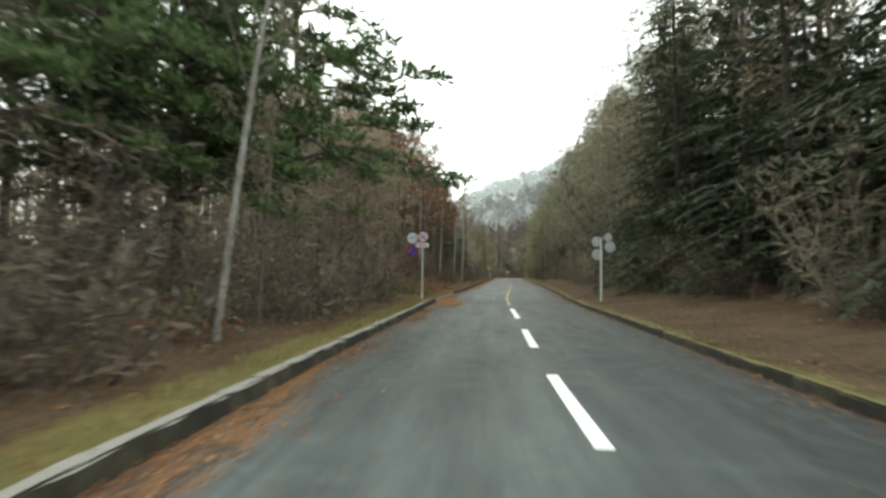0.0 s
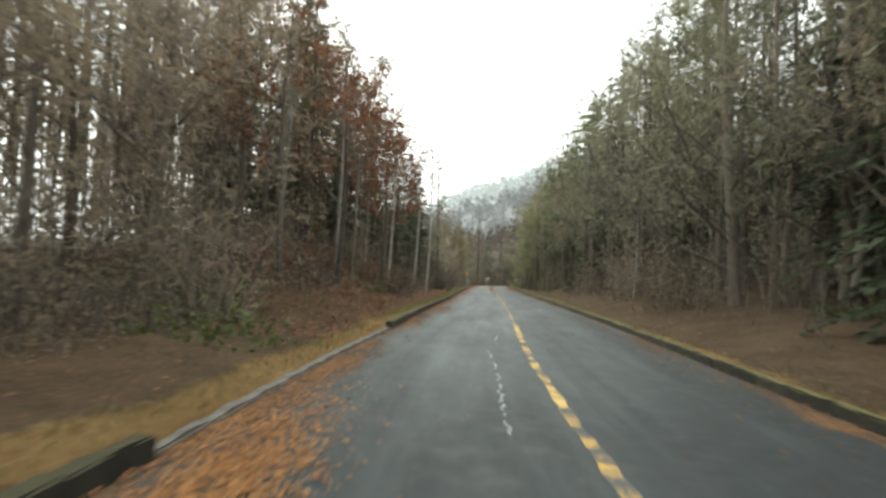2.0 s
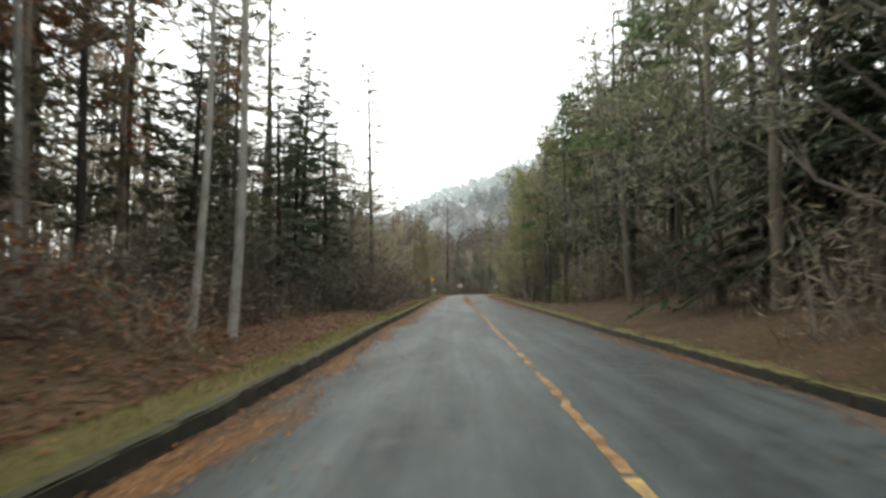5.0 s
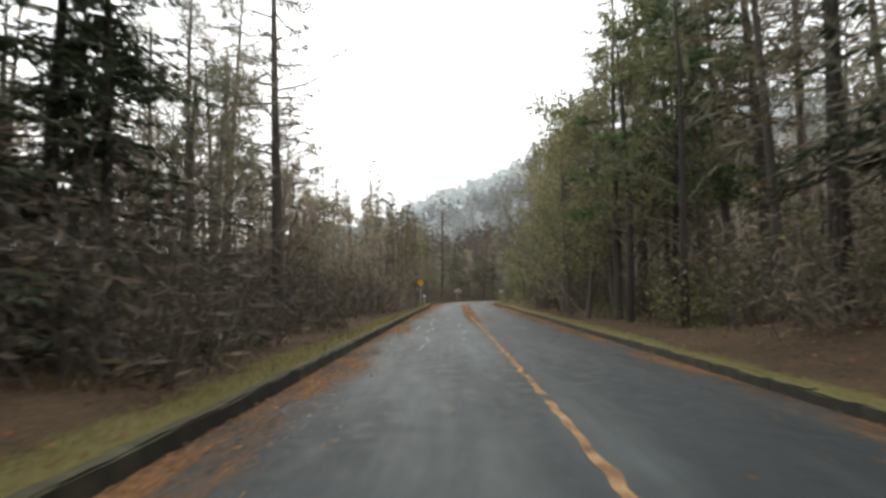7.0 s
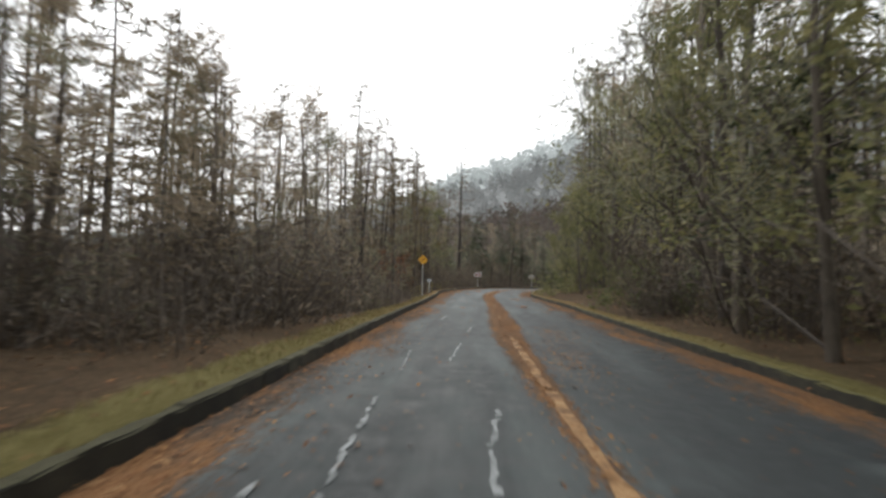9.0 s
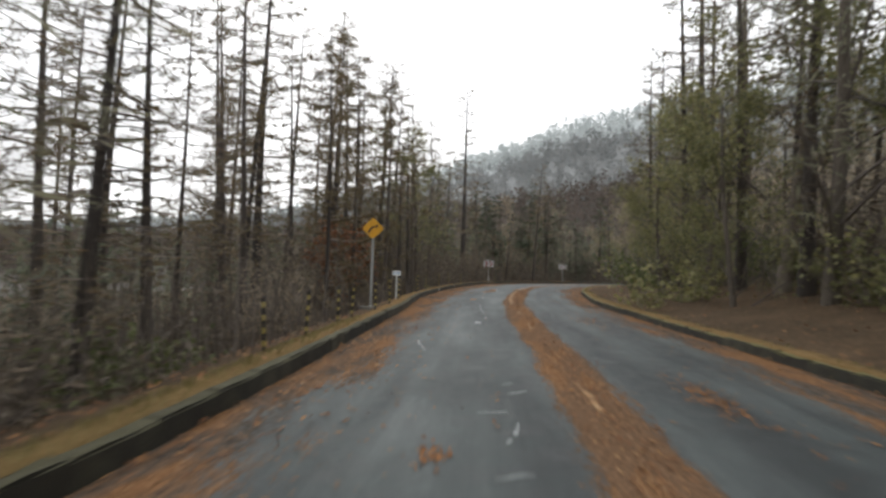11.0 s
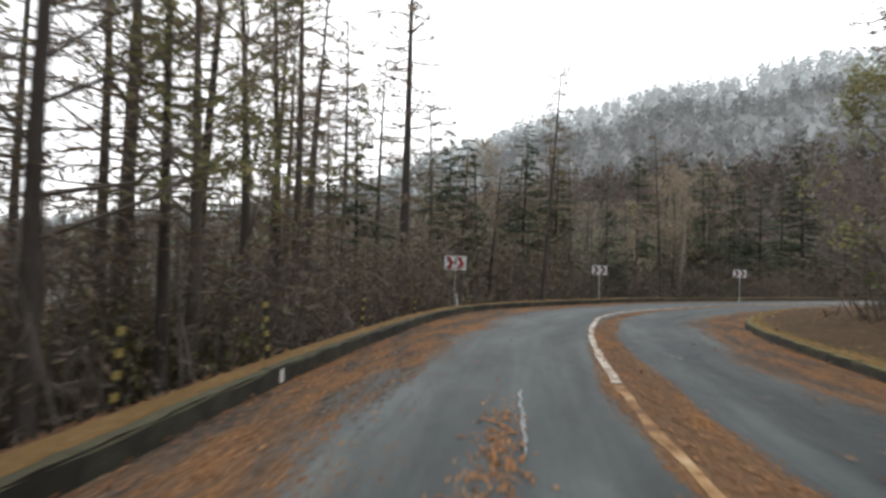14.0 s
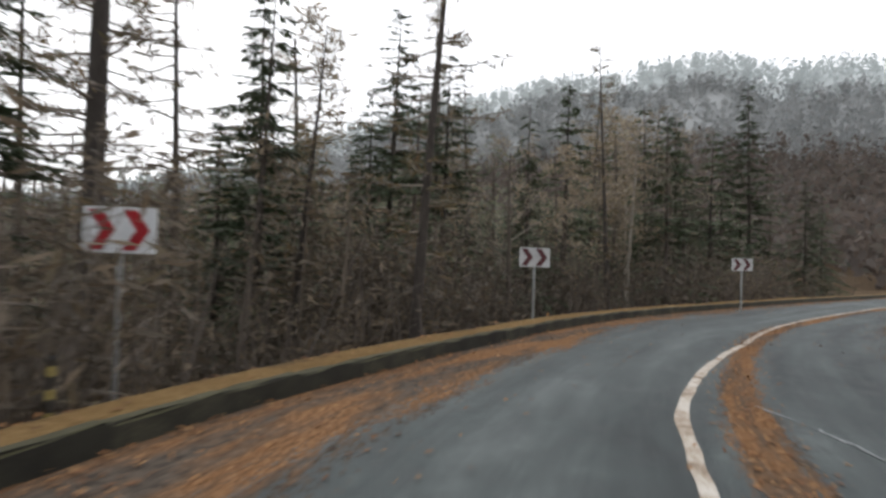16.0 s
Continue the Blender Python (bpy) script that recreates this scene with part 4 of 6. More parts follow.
def bush(seed, h, r, kind, leaf_mat, leaves, stems=34, leaf=.10, slim=.7, twig_mat=None):
    """Shrub: many stems from one stool, with a ragged mass of leaves."""
    b, c = Grow(seed), Grow(seed + 1)
    rng = b.rng
    tips = []
    for i in range(stems):
        a, u = rng.uniform(0, 6.283), rng.random() ** .6
        ln = h * rng.uniform(.55, 1.05) * (1 - .25 * u)
        q = np.linspace(0, 1, 4)
        o = np.array([math.cos(a), math.sin(a), 0]) * rng.uniform(0, .25) * r
        pts = o + np.stack([math.cos(a) * r * u * q ** 1.3, math.sin(a) * r * u * q ** 1.3, ln * q], 1) + np.r_[[[0, 0, -.2]], rng.normal(0, .05 * h, (3, 3))]
        b.tube(pts[[0, 1, 3]], [.009 + .005 * h, .008 + .003 * h, .004], 3)
        for j in range(8):
            w = rng.uniform(.25, 1)
            p = np.array([np.interp(w, q, pts[:, k]) for k in range(3)])
            e = p + (unit(rng, 1)[0] + np.array([0, 0, .5])) * rng.uniform(.15, .32) * h * .6
            b.twigs(p, e, .016)
            tips.append((p, e))
    tips = np.array(tips)
    k = rng.integers(0, len(tips), leaves)
    pos = tips[k, 0] + (tips[k, 1] - tips[k, 0]) * rng.uniform(.1, 1.2, leaves)[:, None] + rng.normal(0, .05 * h, (leaves, 3))
    sz = rng.uniform(.6, 1.35, leaves) * leaf
    along = unit(rng, leaves, .7) * sz[:, None]
    c.blades(pos, along, cross_of(rng, along, sz * slim, .3))
    root = new(kind)
    for name, g, mat in (("twig_mass", b, twig_mat or M_TWIG), ("leaf_mass", c, leaf_mat)):
        if g.f:
            ob = new(name, g.mesh(kind + "_" + name, mat))
            ob.parent = root
            ob["kind"] = "stuff"
    return root


SPECIES = {
    "fir_a": (lambda: fir(11, 15, 3.9, .7, .46, 7), "dense dark green fir with drooping boughs", "fir", "roadside firs"),
    "fir_b": (lambda: fir(21, 11, 2.4, .6, .42, 6), "slim dark green fir tree", "fir", "roadside firs"),
    "fir_c": (lambda: fir(31, 9, 2.4, .6, .42, 6, .16, .2), "small dark fir with boughs down to the ground", "fir", "roadside firs"),
    "fir_d": (lambda: fir(36, 14.5, 3.4, 1.2, .50, 8, .14, .14), "dark fir with level boughs in tiers", "fir", "roadside firs"),
    "fir_tall": (lambda: fir(41, 18, 3.4, 3.4, .58, 6, .22, .28), "tall dark fir bare on its lower trunk", "fir", "roadside firs"),
    "pine_a": (lambda: pine(51, 13.5, 4.5, 3.4), "broad dark green pine reaching over the verge", "pine", "roadside pines"),
    "pine_b": (lambda: pine(61, 15, 3.2, 4.5), "tall dark pine with a ragged crown", "pine", "roadside pines"),
    "larch_a": (lambda: larch(71, 19, .22, 3.0, 2.9, 2.4), "tall nearly bare larch with level boughs", "larch", "larches on the slope"),
    "larch_b": (lambda: larch(81, 17, .17, 4.0, 2.5, 2.6), "slender larch with thin brown needles", "larch", "larches on the slope"),
    "larch_c": (lambda: larch(91, 21, .30, 2.6, 3.0, 2.5, .01), "stout dark larch trunk with bare boughs", "larch", "larches on the slope"),
    "larch_d": (lambda: larch(101, 15.5, .13, 2.2, 2.4, 6, .03), "larch with rusty autumn needles", "larch", "larches on the slope"),
    "bare_a": (lambda: broadleaf(111, 11, .14, "bare_tree", M_BARK, M_SERE, 900, leaf=.20, slim=.25), "grey bare tree with a few withered leaves", "bare tree", "bare roadside trees"),
    "bare_b": (lambda: broadleaf(121, 13, .15, "bare_tree", M_BARK_PALE, M_SERE, 600, .42, .3, leaf=.20, slim=.2), "pale-barked leafless tree with fine twigs", "bare tree", "bare roadside trees"),
    "bare_c": (lambda: broadleaf(131, 8.5, .09, "bare_tree", M_BARK, M_SERE, 1300, .6, .15, leaf=.24, slim=.2), "small grey-brown tree with withered leaves", "bare tree", "bare roadside trees"),
    "sere_a": (lambda: broadleaf(141, 10.5, .13, "withered_tree", M_BARK, M_SERE, 2200, .6, .10, leaf=.36, slim=.14), "tree with brown-grey withered foliage", "tree", "bare roadside trees"),
    "sere_b": (lambda: broadleaf(146, 12.5, .14, "withered_tree", M_BARK, M_DRAB, 2400, .55, .10, leaf=.31, slim=.12), "tree with dull grey-green foliage", "tree", "bare roadside trees"),
    "birch_a": (lambda: broadleaf(151, 13, .085, "birch_tree", M_BIRCH, M_SERE, 260, .42, .42, .19, twigs=4, az=0), "slender white birch leaning over the verge", "birch", "birches"),
    "birch_b": (lambda: broadleaf(161, 11, .085, "birch_tree", M_BIRCH, M_OLIVE, 200, .34, .5, .05, twigs=4), "thin white birch with bare twigs", "birch", "birches"),
    "olive_a": (lambda: broadleaf(171, 10, .13, "leafy_tree", M_BARK, M_OLIVE, 5200, .62, .10, leaf=.14, slim=.45), "yellow-green leafy tree beside the road", "leafy tree", "leafy trees"),
    "olive_b": (lambda: broadleaf(181, 13, .16, "leafy_tree", M_BARK_DARK, M_OLIVE, 3600, .5, .18, leaf=.16, slim=.42), "tall tree with thin yellow-green leaves", "leafy tree", "leafy trees"),
    "rust_a": (lambda: broadleaf(191, 5.0, .07, "rust_tree", M_BARK_DARK, M_RUST, 1300, .85, .18, leaf=.17), "small tree with rust-brown leaves", "tree", ""),
    "rust_b": (lambda: broadleaf(196, 13, .14, "rust_tree", M_BARK, M_RUST, 2200, .5, .3, leaf=.22, slim=.4), "tall tree with thin orange-brown leaves", "tree", ""),
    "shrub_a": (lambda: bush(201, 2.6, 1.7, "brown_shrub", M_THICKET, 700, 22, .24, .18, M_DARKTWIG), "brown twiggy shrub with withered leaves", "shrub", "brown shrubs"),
    "shrub_b": (lambda: bush(211, 1.6, 1.5, "brown_shrub", M_RUST, 480, 20, .12), "low reddish-brown shrub on the bank", "shrub", "brown shrubs"),
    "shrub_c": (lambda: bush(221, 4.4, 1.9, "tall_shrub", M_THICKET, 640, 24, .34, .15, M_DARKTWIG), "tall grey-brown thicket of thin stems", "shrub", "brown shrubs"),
    "shrub_d": (lambda: bush(226, 4.0, 1.9, "tall_shrub", M_SERE, 760, 22, .27, .12), "tall tan thicket of thin stems and dry leaves", "shrub", "brown shrubs"),
    "bush_a": (lambda: bush(231, 3.2, 2.4, "green_bush", M_GREEN, 1500, 26, .17), "wide green leafy bush", "bush", "green bushes"),
    "bush_c": (lambda: bush(236, 2.6, 2.2, "olive_bush", M_OLIVE, 1300, 24, .16), "yellow-green bush below the edge of the road", "bush", "green bushes"),
    "bush_b": (lambda: bush(241, 1.3, 1.2, "green_bush", M_GREEN, 600, 18, .12), "low green bush in the leaf litter", "bush", "green bushes"),
}
GROWN = {}
STATURE = dict(fir_a=15, fir_b=11, fir_c=9, fir_d=14.5, fir_tall=18, pine_a=13.5, pine_b=15, larch_a=19, larch_b=17, larch_c=21, larch_d=15.5, bare_a=11, bare_b=13, bare_c=8.5,
               sere_a=10.5, sere_b=12.5, olive_a=10, olive_b=13, rust_b=13)
# how high the wood stands over the road: along it, at five distances from its middle
REACH = (6.5, 9, 13, 18, 26)
TALL_LEFT = {0: (11, 11, 11, 10, 10), 44: (11, 12, 12, 12, 12), 56: (13, 15, 17, 18, 18), 64: (9.8, 16, 20, 22, 22), 72: (8.9, 14.5, 19, 22, 22), 100: (8.9, 12.4, 19, 22, 22), 112: (7.2, 10.5, 14, 16, 16), 118: (5.5, 8.2, 10.5, 12, 14),
             126: (7, 7.9, 9.6, 12, 15), 134: (8.4, 9.5, 10.4, 14, 18), 142: (9.4, 10, 13, 15.5, 20), 150: (8.4, 12, 13.8, 15, 20), 166: (11, 13.6, 15.3, 18.2, 20), 176: (10.6, 13.6, 17, 18, 22), 184: (8, 10.6, 14, 18, 20),
             190: (4.6, 8.6, 10.5, 15, 20), 198: (6.8, 6.8, 10, 9.4, 12.5), 214: (10.6, 10.8, 11.2, 12.9, 13), 240: (18, 17.5, 16.6, 17, 15)}
TALL_RIGHT = {0: (18, 20, 22, 22, 22), 46: (13, 19, 22, 22, 22), 60: (14.3, 18, 23, 23, 23), 84: (15.8, 20, 24, 24, 24), 102: (17, 20.5, 24, 24, 24), 112: (14.5, 21, 24, 24, 24), 118: (12.3, 21, 24, 24, 24),
              134: (14.6, 17.4, 24, 24, 24), 150: (15, 19.6, 23, 24, 24), 158: (11.9, 19.6, 24, 24, 24), 166: (11.5, 20, 24, 24, 24), 176: (8, 17.5, 22, 22, 22), 184: (7.2, 18, 20, 20, 20), 192: (9.5, 18, 18, 18, 18)}


def canopy(x, y):
    """Height over the road to which the wood grows at x, y."""
    q = ((LINE - (x, y)) ** 2).sum(1)
    k = int(np.argmin(q))
    right = (x - LINE[k, 0]) * TAN[k, 1] - (y - LINE[k, 1]) * TAN[k, 0] > 0
    table = TALL_RIGHT if right else TALL_LEFT
    rows = [np.interp(math.sqrt(q[k]), REACH, r) for r in table.values()]
    return float(np.interp(ALONG[k], list(table), rows))


def plant(kind, x, y, size=1.0, turn=None, sink=0.0, fill=False, free=False):
    """One tree or shrub of the kind at x, y."""
    rng = np.random.default_rng(int(abs(x * 131 + y * 977) * 10) % 2 ** 31)
    turn = rng.uniform(0, 360) if turn is None else turn
    z = ground_z(x, y)
    if kind in STATURE and not free:
        most = (canopy(x, y) - z) / STATURE[kind]
        size = min(max(most * rng.uniform(.82, 1.08), .4), 1.5) if fill else min(size, most * rng.uniform(.96, 1.12))
    wide = size if size > .8 else .5 * size + .4
    m = pose(x, y, z - sink, rng.normal(0, .45), rng.normal(0, .45), turn) @ Matrix.Diagonal((wide * rng.uniform(.94, 1.06), wide, size * rng.uniform(.97, 1.03), 1))
    make, label, cat, group = SPECIES[kind]
    if kind not in GROWN:
        ob = GROWN[kind] = make()
        ob.matrix_basis = m
        return tagged(ob, label, cat, group)
    src = GROWN[kind]
    keep = src.matrix_basis.copy()
    src.matrix_basis = Matrix.Identity(4)
    ob = copy_thing(src, m)
    src.matrix_basis = keep
    return ob


# ---- trees that stand out, one by one, stretch by stretch ----
def stand_of(rows, free=False):
    for x, y, kind, size in rows:
        plant(kind, x, y, size, free=free)


plant("birch_a", -4.35, 5.8, .85, 8, free=True)
plant("pine_a", -6.4, 20.6, 1.35, 40, free=True)
plant("pine_b", -9.6, 16.8, 1.1, 100, free=True)
stand_of([(-6.4, 4.5, "shrub_c", 1.0), (-6.8, 6.6, "shrub_c", 1.0), (-5.8, 8.4, "shrub_c", .85), (-7.2, 11.0, "pine_a", .80), (-6.4, 12.0, "shrub_d", 1.0), (-5.5, 13.4, "shrub_a", 1.1),
          (-8.8, 6.6, "pine_a", .85), (-11.2, 10.4, "pine_a", 1.0), (-5.6, 16.4, "shrub_d", .9), (-6.6, 18.4, "shrub_d", 1.1), (-10.2, 13.5, "sere_b", 1.0), (-5.8, 6.6, "bush_b", 1.3), (-8.0, 11.8, "shrub_d", 1.2)])
stand_of([(-4.7, 9.6, "bare_c", .8), (-6.1, 14.0, "birch_b", 1.05), (-7.8, 8.4, "fir_b", .75), (-8.8, 12.2, "pine_a", .95), 
          (-7.4, 16.2, "pine_a", 1.0)], True)
stand_of([(10.6, 24.5, "fir_a", 1.15), (11.4, 28.6, "fir_a", 1.2), (11.9, 20.6, "fir_a", 1.3), (12.6, 12.6, "fir_a", 1.3), (13.4, 25.2, "fir_a", 1.35), (11.2, 16.2, "fir_a", 1.05), (10.6, 8.0, "fir_a", 1.0), (13.6, 31.5, "fir_a", 1.25), (14.6, 21.0, "fir_a", 1.15), (14.5, 12.0, "fir_a", 1.2), (13.5, 1.5, "fir_a", 1.1),
          (10.3, 0.5, "fir_a", .95), (13.6, 41.0, "sere_b", 1.2), (16.5, 28.0, "fir_tall", .95)])
stand_of([(.55, 65.6, "birch_b", 1.1), (1.44, 65.1, "birch_b", 1.2), (-.84, 58.1, "birch_b", 1.1), (-2.5, 60.6, "birch_b", .85), (-1.6, 63.7, "birch_b", .95), (-2.3, 46.0, "birch_b", 1.1),
          (-4.6, 44.6, "birch_b", 1.2), (12.3, 52.2, "birch_b", .6), (3.35, 94.9, "larch_a", .95), (-.4, 102.6, "larch_b", 1.0), (-.6, 88.3, "fir_tall", .9), (-1.8, 85.4, "larch_c", .85),
          (15.7, 92.3, "olive_b", .95), (17.8, 97.5, "pine_b", 1.15), (20.5, 103.5, "pine_b", 1.1), (15.9, 98.2, "larch_b", .95), (18.5, 102.2, "larch_a", .95), (15.6, 96.5, "olive_b", 1.05), (15.4, 101.0, "olive_a", 1.1), (16.2, 105.5, "sere_b", 1.0), (17.0, 110.0, "olive_a", 1.1), (17.4, 88.0, "larch_c", .9), (19.0, 93.0, "larch_a", 1.0), (.9, 88.0, "fir_d", .95), (-2.6, 80.4, "fir_d", 1.0), (-.2, 83.6, "fir_d", .85), (-4.4, 86.8, "fir_d", 1.05), (-2.0, 92.4, "fir_d", .95)], True)
# the outside of the bend
stand_of([(4.75, 144.9, "larch_a", 1.0), (1.1, 152.2, "larch_a", 1.05), (3.1, 170.6, "larch_b", 1.25), (11.0, 162.5, "bare_a", 1.15), (11.3, 171.9, "larch_b", 1.05), (10.5, 174.0, "larch_b", .95),
          (16.05, 181.05, "larch_c", 1.05), (9.6, 184.1, "larch_c", .95), (14.7, 186.2, "larch_b", 1.1), (11.8, 190.5, "larch_b", 1.1), (9.05, 189.9, "larch_b", 1.0), (10.6, 182.3, "larch_b", 1.0),
          (-2.6, 161.9, "larch_a", 1.1), (-3.8, 168.2, "larch_b", 1.1), (8.6, 150.4, "rust_a", 1.0), (6.9, 147.6, "rust_a", .9)], True)
stand_of([(19.4, 190.6, "fir_d", 1.05), (18.2, 186.4, "fir_c", 1.0), (24.3, 190.4, "fir_d", 1.0), (22.9, 179.5, "larch_b", .78), (26.6, 191.2, "larch_b", .8), (29.5, 188.3, "fir_b", .8), (33.9, 189.7, "larch_b", .72),
          (42.6, 196.1, "fir_b", .85), (36.6, 192.5, "bare_b", .85), (27.0, 191.5, "bare_b", .95), (39.0, 196.0, "bare_b", .8), (56.5, 201.2, "fir_a", .62), (60.5, 203.5, "fir_a", .6), (21.2, 190.5, "fir_c", 1.0), (31.5, 193.5, "fir_c", .9)], True)
stand_of([(33.4, 166.9, "larch_a", .95), (33.7, 169.4, "larch_b", 1.0), (27.8, 152.2, "larch_a", 1.0), (24.9, 147.5, "larch_c", .9), (30.2, 158.5, "larch_b", 1.0), (23.6, 141.5, "larch_a", 1.0), (29.0, 147.0, "larch_a", 1.05),
          (6.5, 127.5, "bush_a", .7), (6.2, 130.5, "bush_b", 1.3), (8.4, 164.6, "bush_c", 1.2), (9.9, 166.4, "bush_c", 1.2), (7.0, 166.0, "bush_c", 1.25), (10.6, 163.2, "bush_c", 1.0)])
stand_of([(16.2, 32.0, "fir_a", 1.4), (17.0, 24.0, "fir_a", 1.4), (16.5, 16.0, "fir_a", 1.4), (15.4, 36.0, "fir_a", 1.35), (17.6, 41.0, "fir_a", 1.4), (11.7, 33.2, "sere_b", 1.35), (12.8, 36.6, "sere_b", 1.45), (12.2, 41.4, "sere_b", 1.45), (15.2, 41.5, "sere_b", 1.5),
          (18.0, 64.0, "fir_a", 1.35), (17.4, 70.0, "fir_a", 1.3), (15.0, 64.0, "sere_b", 1.45), (16.6, 75.0, "sere_b", 1.5), (14.6, 68.4, "sere_b", 1.4), (18.8, 57.0, "fir_a", 1.4)])
stand_of([(9.6, 154.0, "larch_d", 1.0), (10.3, 158.0, "olive_b", 1.0), (10.9, 161.4, "larch_b", 1.0), (11.3, 165.8, "olive_b", 1.05), (12.4, 170.4, "larch_b", 1.0),
          (8.3, 148.4, "larch_d", 1.0), (7.9, 143.0, "larch_d", 1.0)])
# leafy trees on the inside of the bend
stand_of([(27.0, 153.0, "olive_a", 1.05), (23.4, 147.0, "olive_a", 1.05), (22.0, 141.2, "olive_a", .85), (21.9, 144.6, "olive_a", .7), (29.0, 158.6, "olive_a", 1.0), (27.8, 163.0, "olive_a", 1.0), (20.6, 136.0, "olive_a", .8),
          (27.4, 157.4, "bush_c", 1.0), (28.0, 160.8, "bush_a", 1.0), (20.3, 139.4, "bush_c", 1.1)])
# rusty crowns over the bank after the drive
for s, d in ((54, -8.0), (58.5, -7.2), (63, -7.6), (68, -7.0)):
    plant("rust_b", *(float(v) for v in at(s, d)), .9, free=True)
# tall trees that close the view above the road
stand_of([(2.8, 99.5, "sere_a", 1.0), (3.6, 104.0, "sere_b", 1.0), (4.4, 110.0, "sere_a", 1.0), (3.0, 115.0, "sere_b", 1.05), (5.4, 118.0, "sere_a", .95)])
stand_of([(-5.0, 50.0, "larch_d", 1.15), (-3.5, 53.5, "sere_a", 1.3), (-6.0, 56.0, "larch_d", 1.2), (-4.0, 60.0, "sere_b", 1.25), (-2.6, 68.0, "larch_d", 1.1), (-6.5, 62.0, "fir_tall", 1.0), (-3.4, 72.0, "fir_tall", 1.0), (18.6, 83.0, "fir_tall", 1.15),
          (-7.0, 47.0, "sere_a", 1.3), (-1.2, 76.0, "larch_d", 1.1), (-4.6, 19.0, "sere_a", .7), (-4.0, 22.6, "sere_a", .75), (-6.5, 24.5, "sere_a", .9), (-5.0, 27.5, "sere_a", .95)])
stand_of([(-9.5, 54.0, "fir_d", 1.05), (-7.4, 60.0, "fir_d", 1.1), (-9.8, 66.0, "fir_tall", 1.0), (-5.6, 67.0, "fir_d", 1.05), (-11.5, 60.5, "fir_d", 1.1),
          (-4.4, 63.0, "rust_b", 1.05), (-2.8, 70.6, "rust_b", 1.0)], True)
stand_of([(-5.4, 58.4, "rust_b", 1.15), (-3.0, 66.4, "rust_b", 1.1), (-7.2, 52.4, "rust_b", 1.15), (-3.6, 34.0, "bush_b", 1.3), (-4.6, 36.4, "bush_b", 1.4), (-2.2, 31.5, "bush_b", 1.2), (-3.0, 32.6, "bush_b", 1.4), (-1.6, 48.6, "bush_b", 1.3)])
stand_of([(18.5, 43.2, "fir_tall", 1.2), (17.2, 48.5, "sere_b", 1.35), (13.5, 50.0, "sere_b", 1.2), (14.8, 45.5, "sere_b", 1.15), (15.0, 38.0, "fir_tall", 1.2), (12.8, 44.0, "sere_b", 1.0), (16.5, 52.0, "sere_b", 1.3), (12.4, 39.5, "sere_b", 1.1), (12.2, 35.5, "sere_a", 1.1)])
stand_of([(19.2, 107.0, "sere_b", 1.35), (20.4, 112.0, "fir_tall", 1.05), (19.6, 116.5, "sere_b", 1.4), (22.0, 120.0, "larch_a", 1.0), (21.5, 109.0, "larch_c", 1.0), (20.6, 123.5, "sere_b", 1.3)])
stand_of([(14.6, 60.5, "sere_b", 1.3), (16.2, 66.0, "fir_tall", 1.1), (15.2, 72.5, "sere_b", 1.3), (17.0, 79.0, "pine_b", 1.15), (13.9, 55.0, "sere_b", 1.2), (16.8, 84.0, "fir_tall", 1.05), (18.5, 61.5, "fir_tall", 1.2),
          (20.0, 70.0, "fir_a", 1.3), (6.4, 128.0, "larch_a", 1.1), (5.2, 133.5, "larch_a", 1.1), (6.0, 138.6, "larch_b", 1.15)])
stand_of([(7.4, 153.5, "larch_a", 1.15), (6.2, 157.0, "larch_b", 1.2), (8.8, 157.8, "larch_a", 1.1), (5.6, 160.6, "larch_a", 1.2), (8.4, 165.4, "larch_a", 1.15), (6.8, 168.2, "larch_b", 1.25), (9.0, 169.2, "larch_a", 1.1),
          (4.4, 163.6, "larch_a", 1.25), (12.4, 168.0, "larch_b", 1.1), (13.2, 176.6, "larch_b", 1.1), (2.5, 148.0, "larch_a", 1.2), (3.6, 156.0, "larch_b", 1.3)])
stand_of([(27.6, 160.5, "larch_a", 1.1), (26.2, 156.0, "larch_b", 1.1), (25.6, 150.5, "larch_a", 1.05), (22.6, 136.0, "larch_a", 1.1)])

# ---- the rest of the wood, stretch by stretch ----
# start, end, nearest and farthest distance from the middle, spacing, kinds
WOOD_LEFT = [
    (12, 25, 8.2, 13, 2.6, "sere_a sere_b pine_b bare_a sere_a"), (25, 41, 7.6, 13, 2.6, "bare_b bare_a sere_a bare_b birch_b"), (16, 40, 13, 26, 7.0, "sere_b bare_b bare_a sere_a"),
    (40, 58, 9.0, 15, 2.0, "bare_b sere_a bare_a sere_a bare_b"), (40, 64, 17, 28, 9, "pine_b fir_tall sere_a sere_b"),
    (56, 84, 8.0, 15, 2.2, "sere_a sere_b larch_d sere_b fir_tall"), (58, 96, 16, 28, 9, "pine_b fir_tall sere_a fir_a"),
    (84, 112, 7.6, 12, 2.8, "fir_d bare_a larch_b sere_b fir_tall bare_b fir_tall"), (92, 124, 12, 26, 6.5, "fir_tall larch_d larch_a sere_a"),
    (98, 140, 7.0, 12, 2.2, "bare_c sere_a sere_a larch_d sere_b"), (116, 144, 11, 34, 3.5, "larch_d larch_b larch_d bare_a larch_d"),
    (140, 174, 8.5, 20, 2.8, "larch_b larch_a larch_b bare_a larch_b bare_b"), (138, 178, 20, 46, 8.0, "larch_b larch_a larch_b larch_d"),
    (188, 234, 7.4, 18, 2.5, "bare_a fir_c bare_c fir_c larch_b fir_d"), (194, 244, 16, 44, 8.0, "bare_a fir_b larch_b fir_d fir_c")]
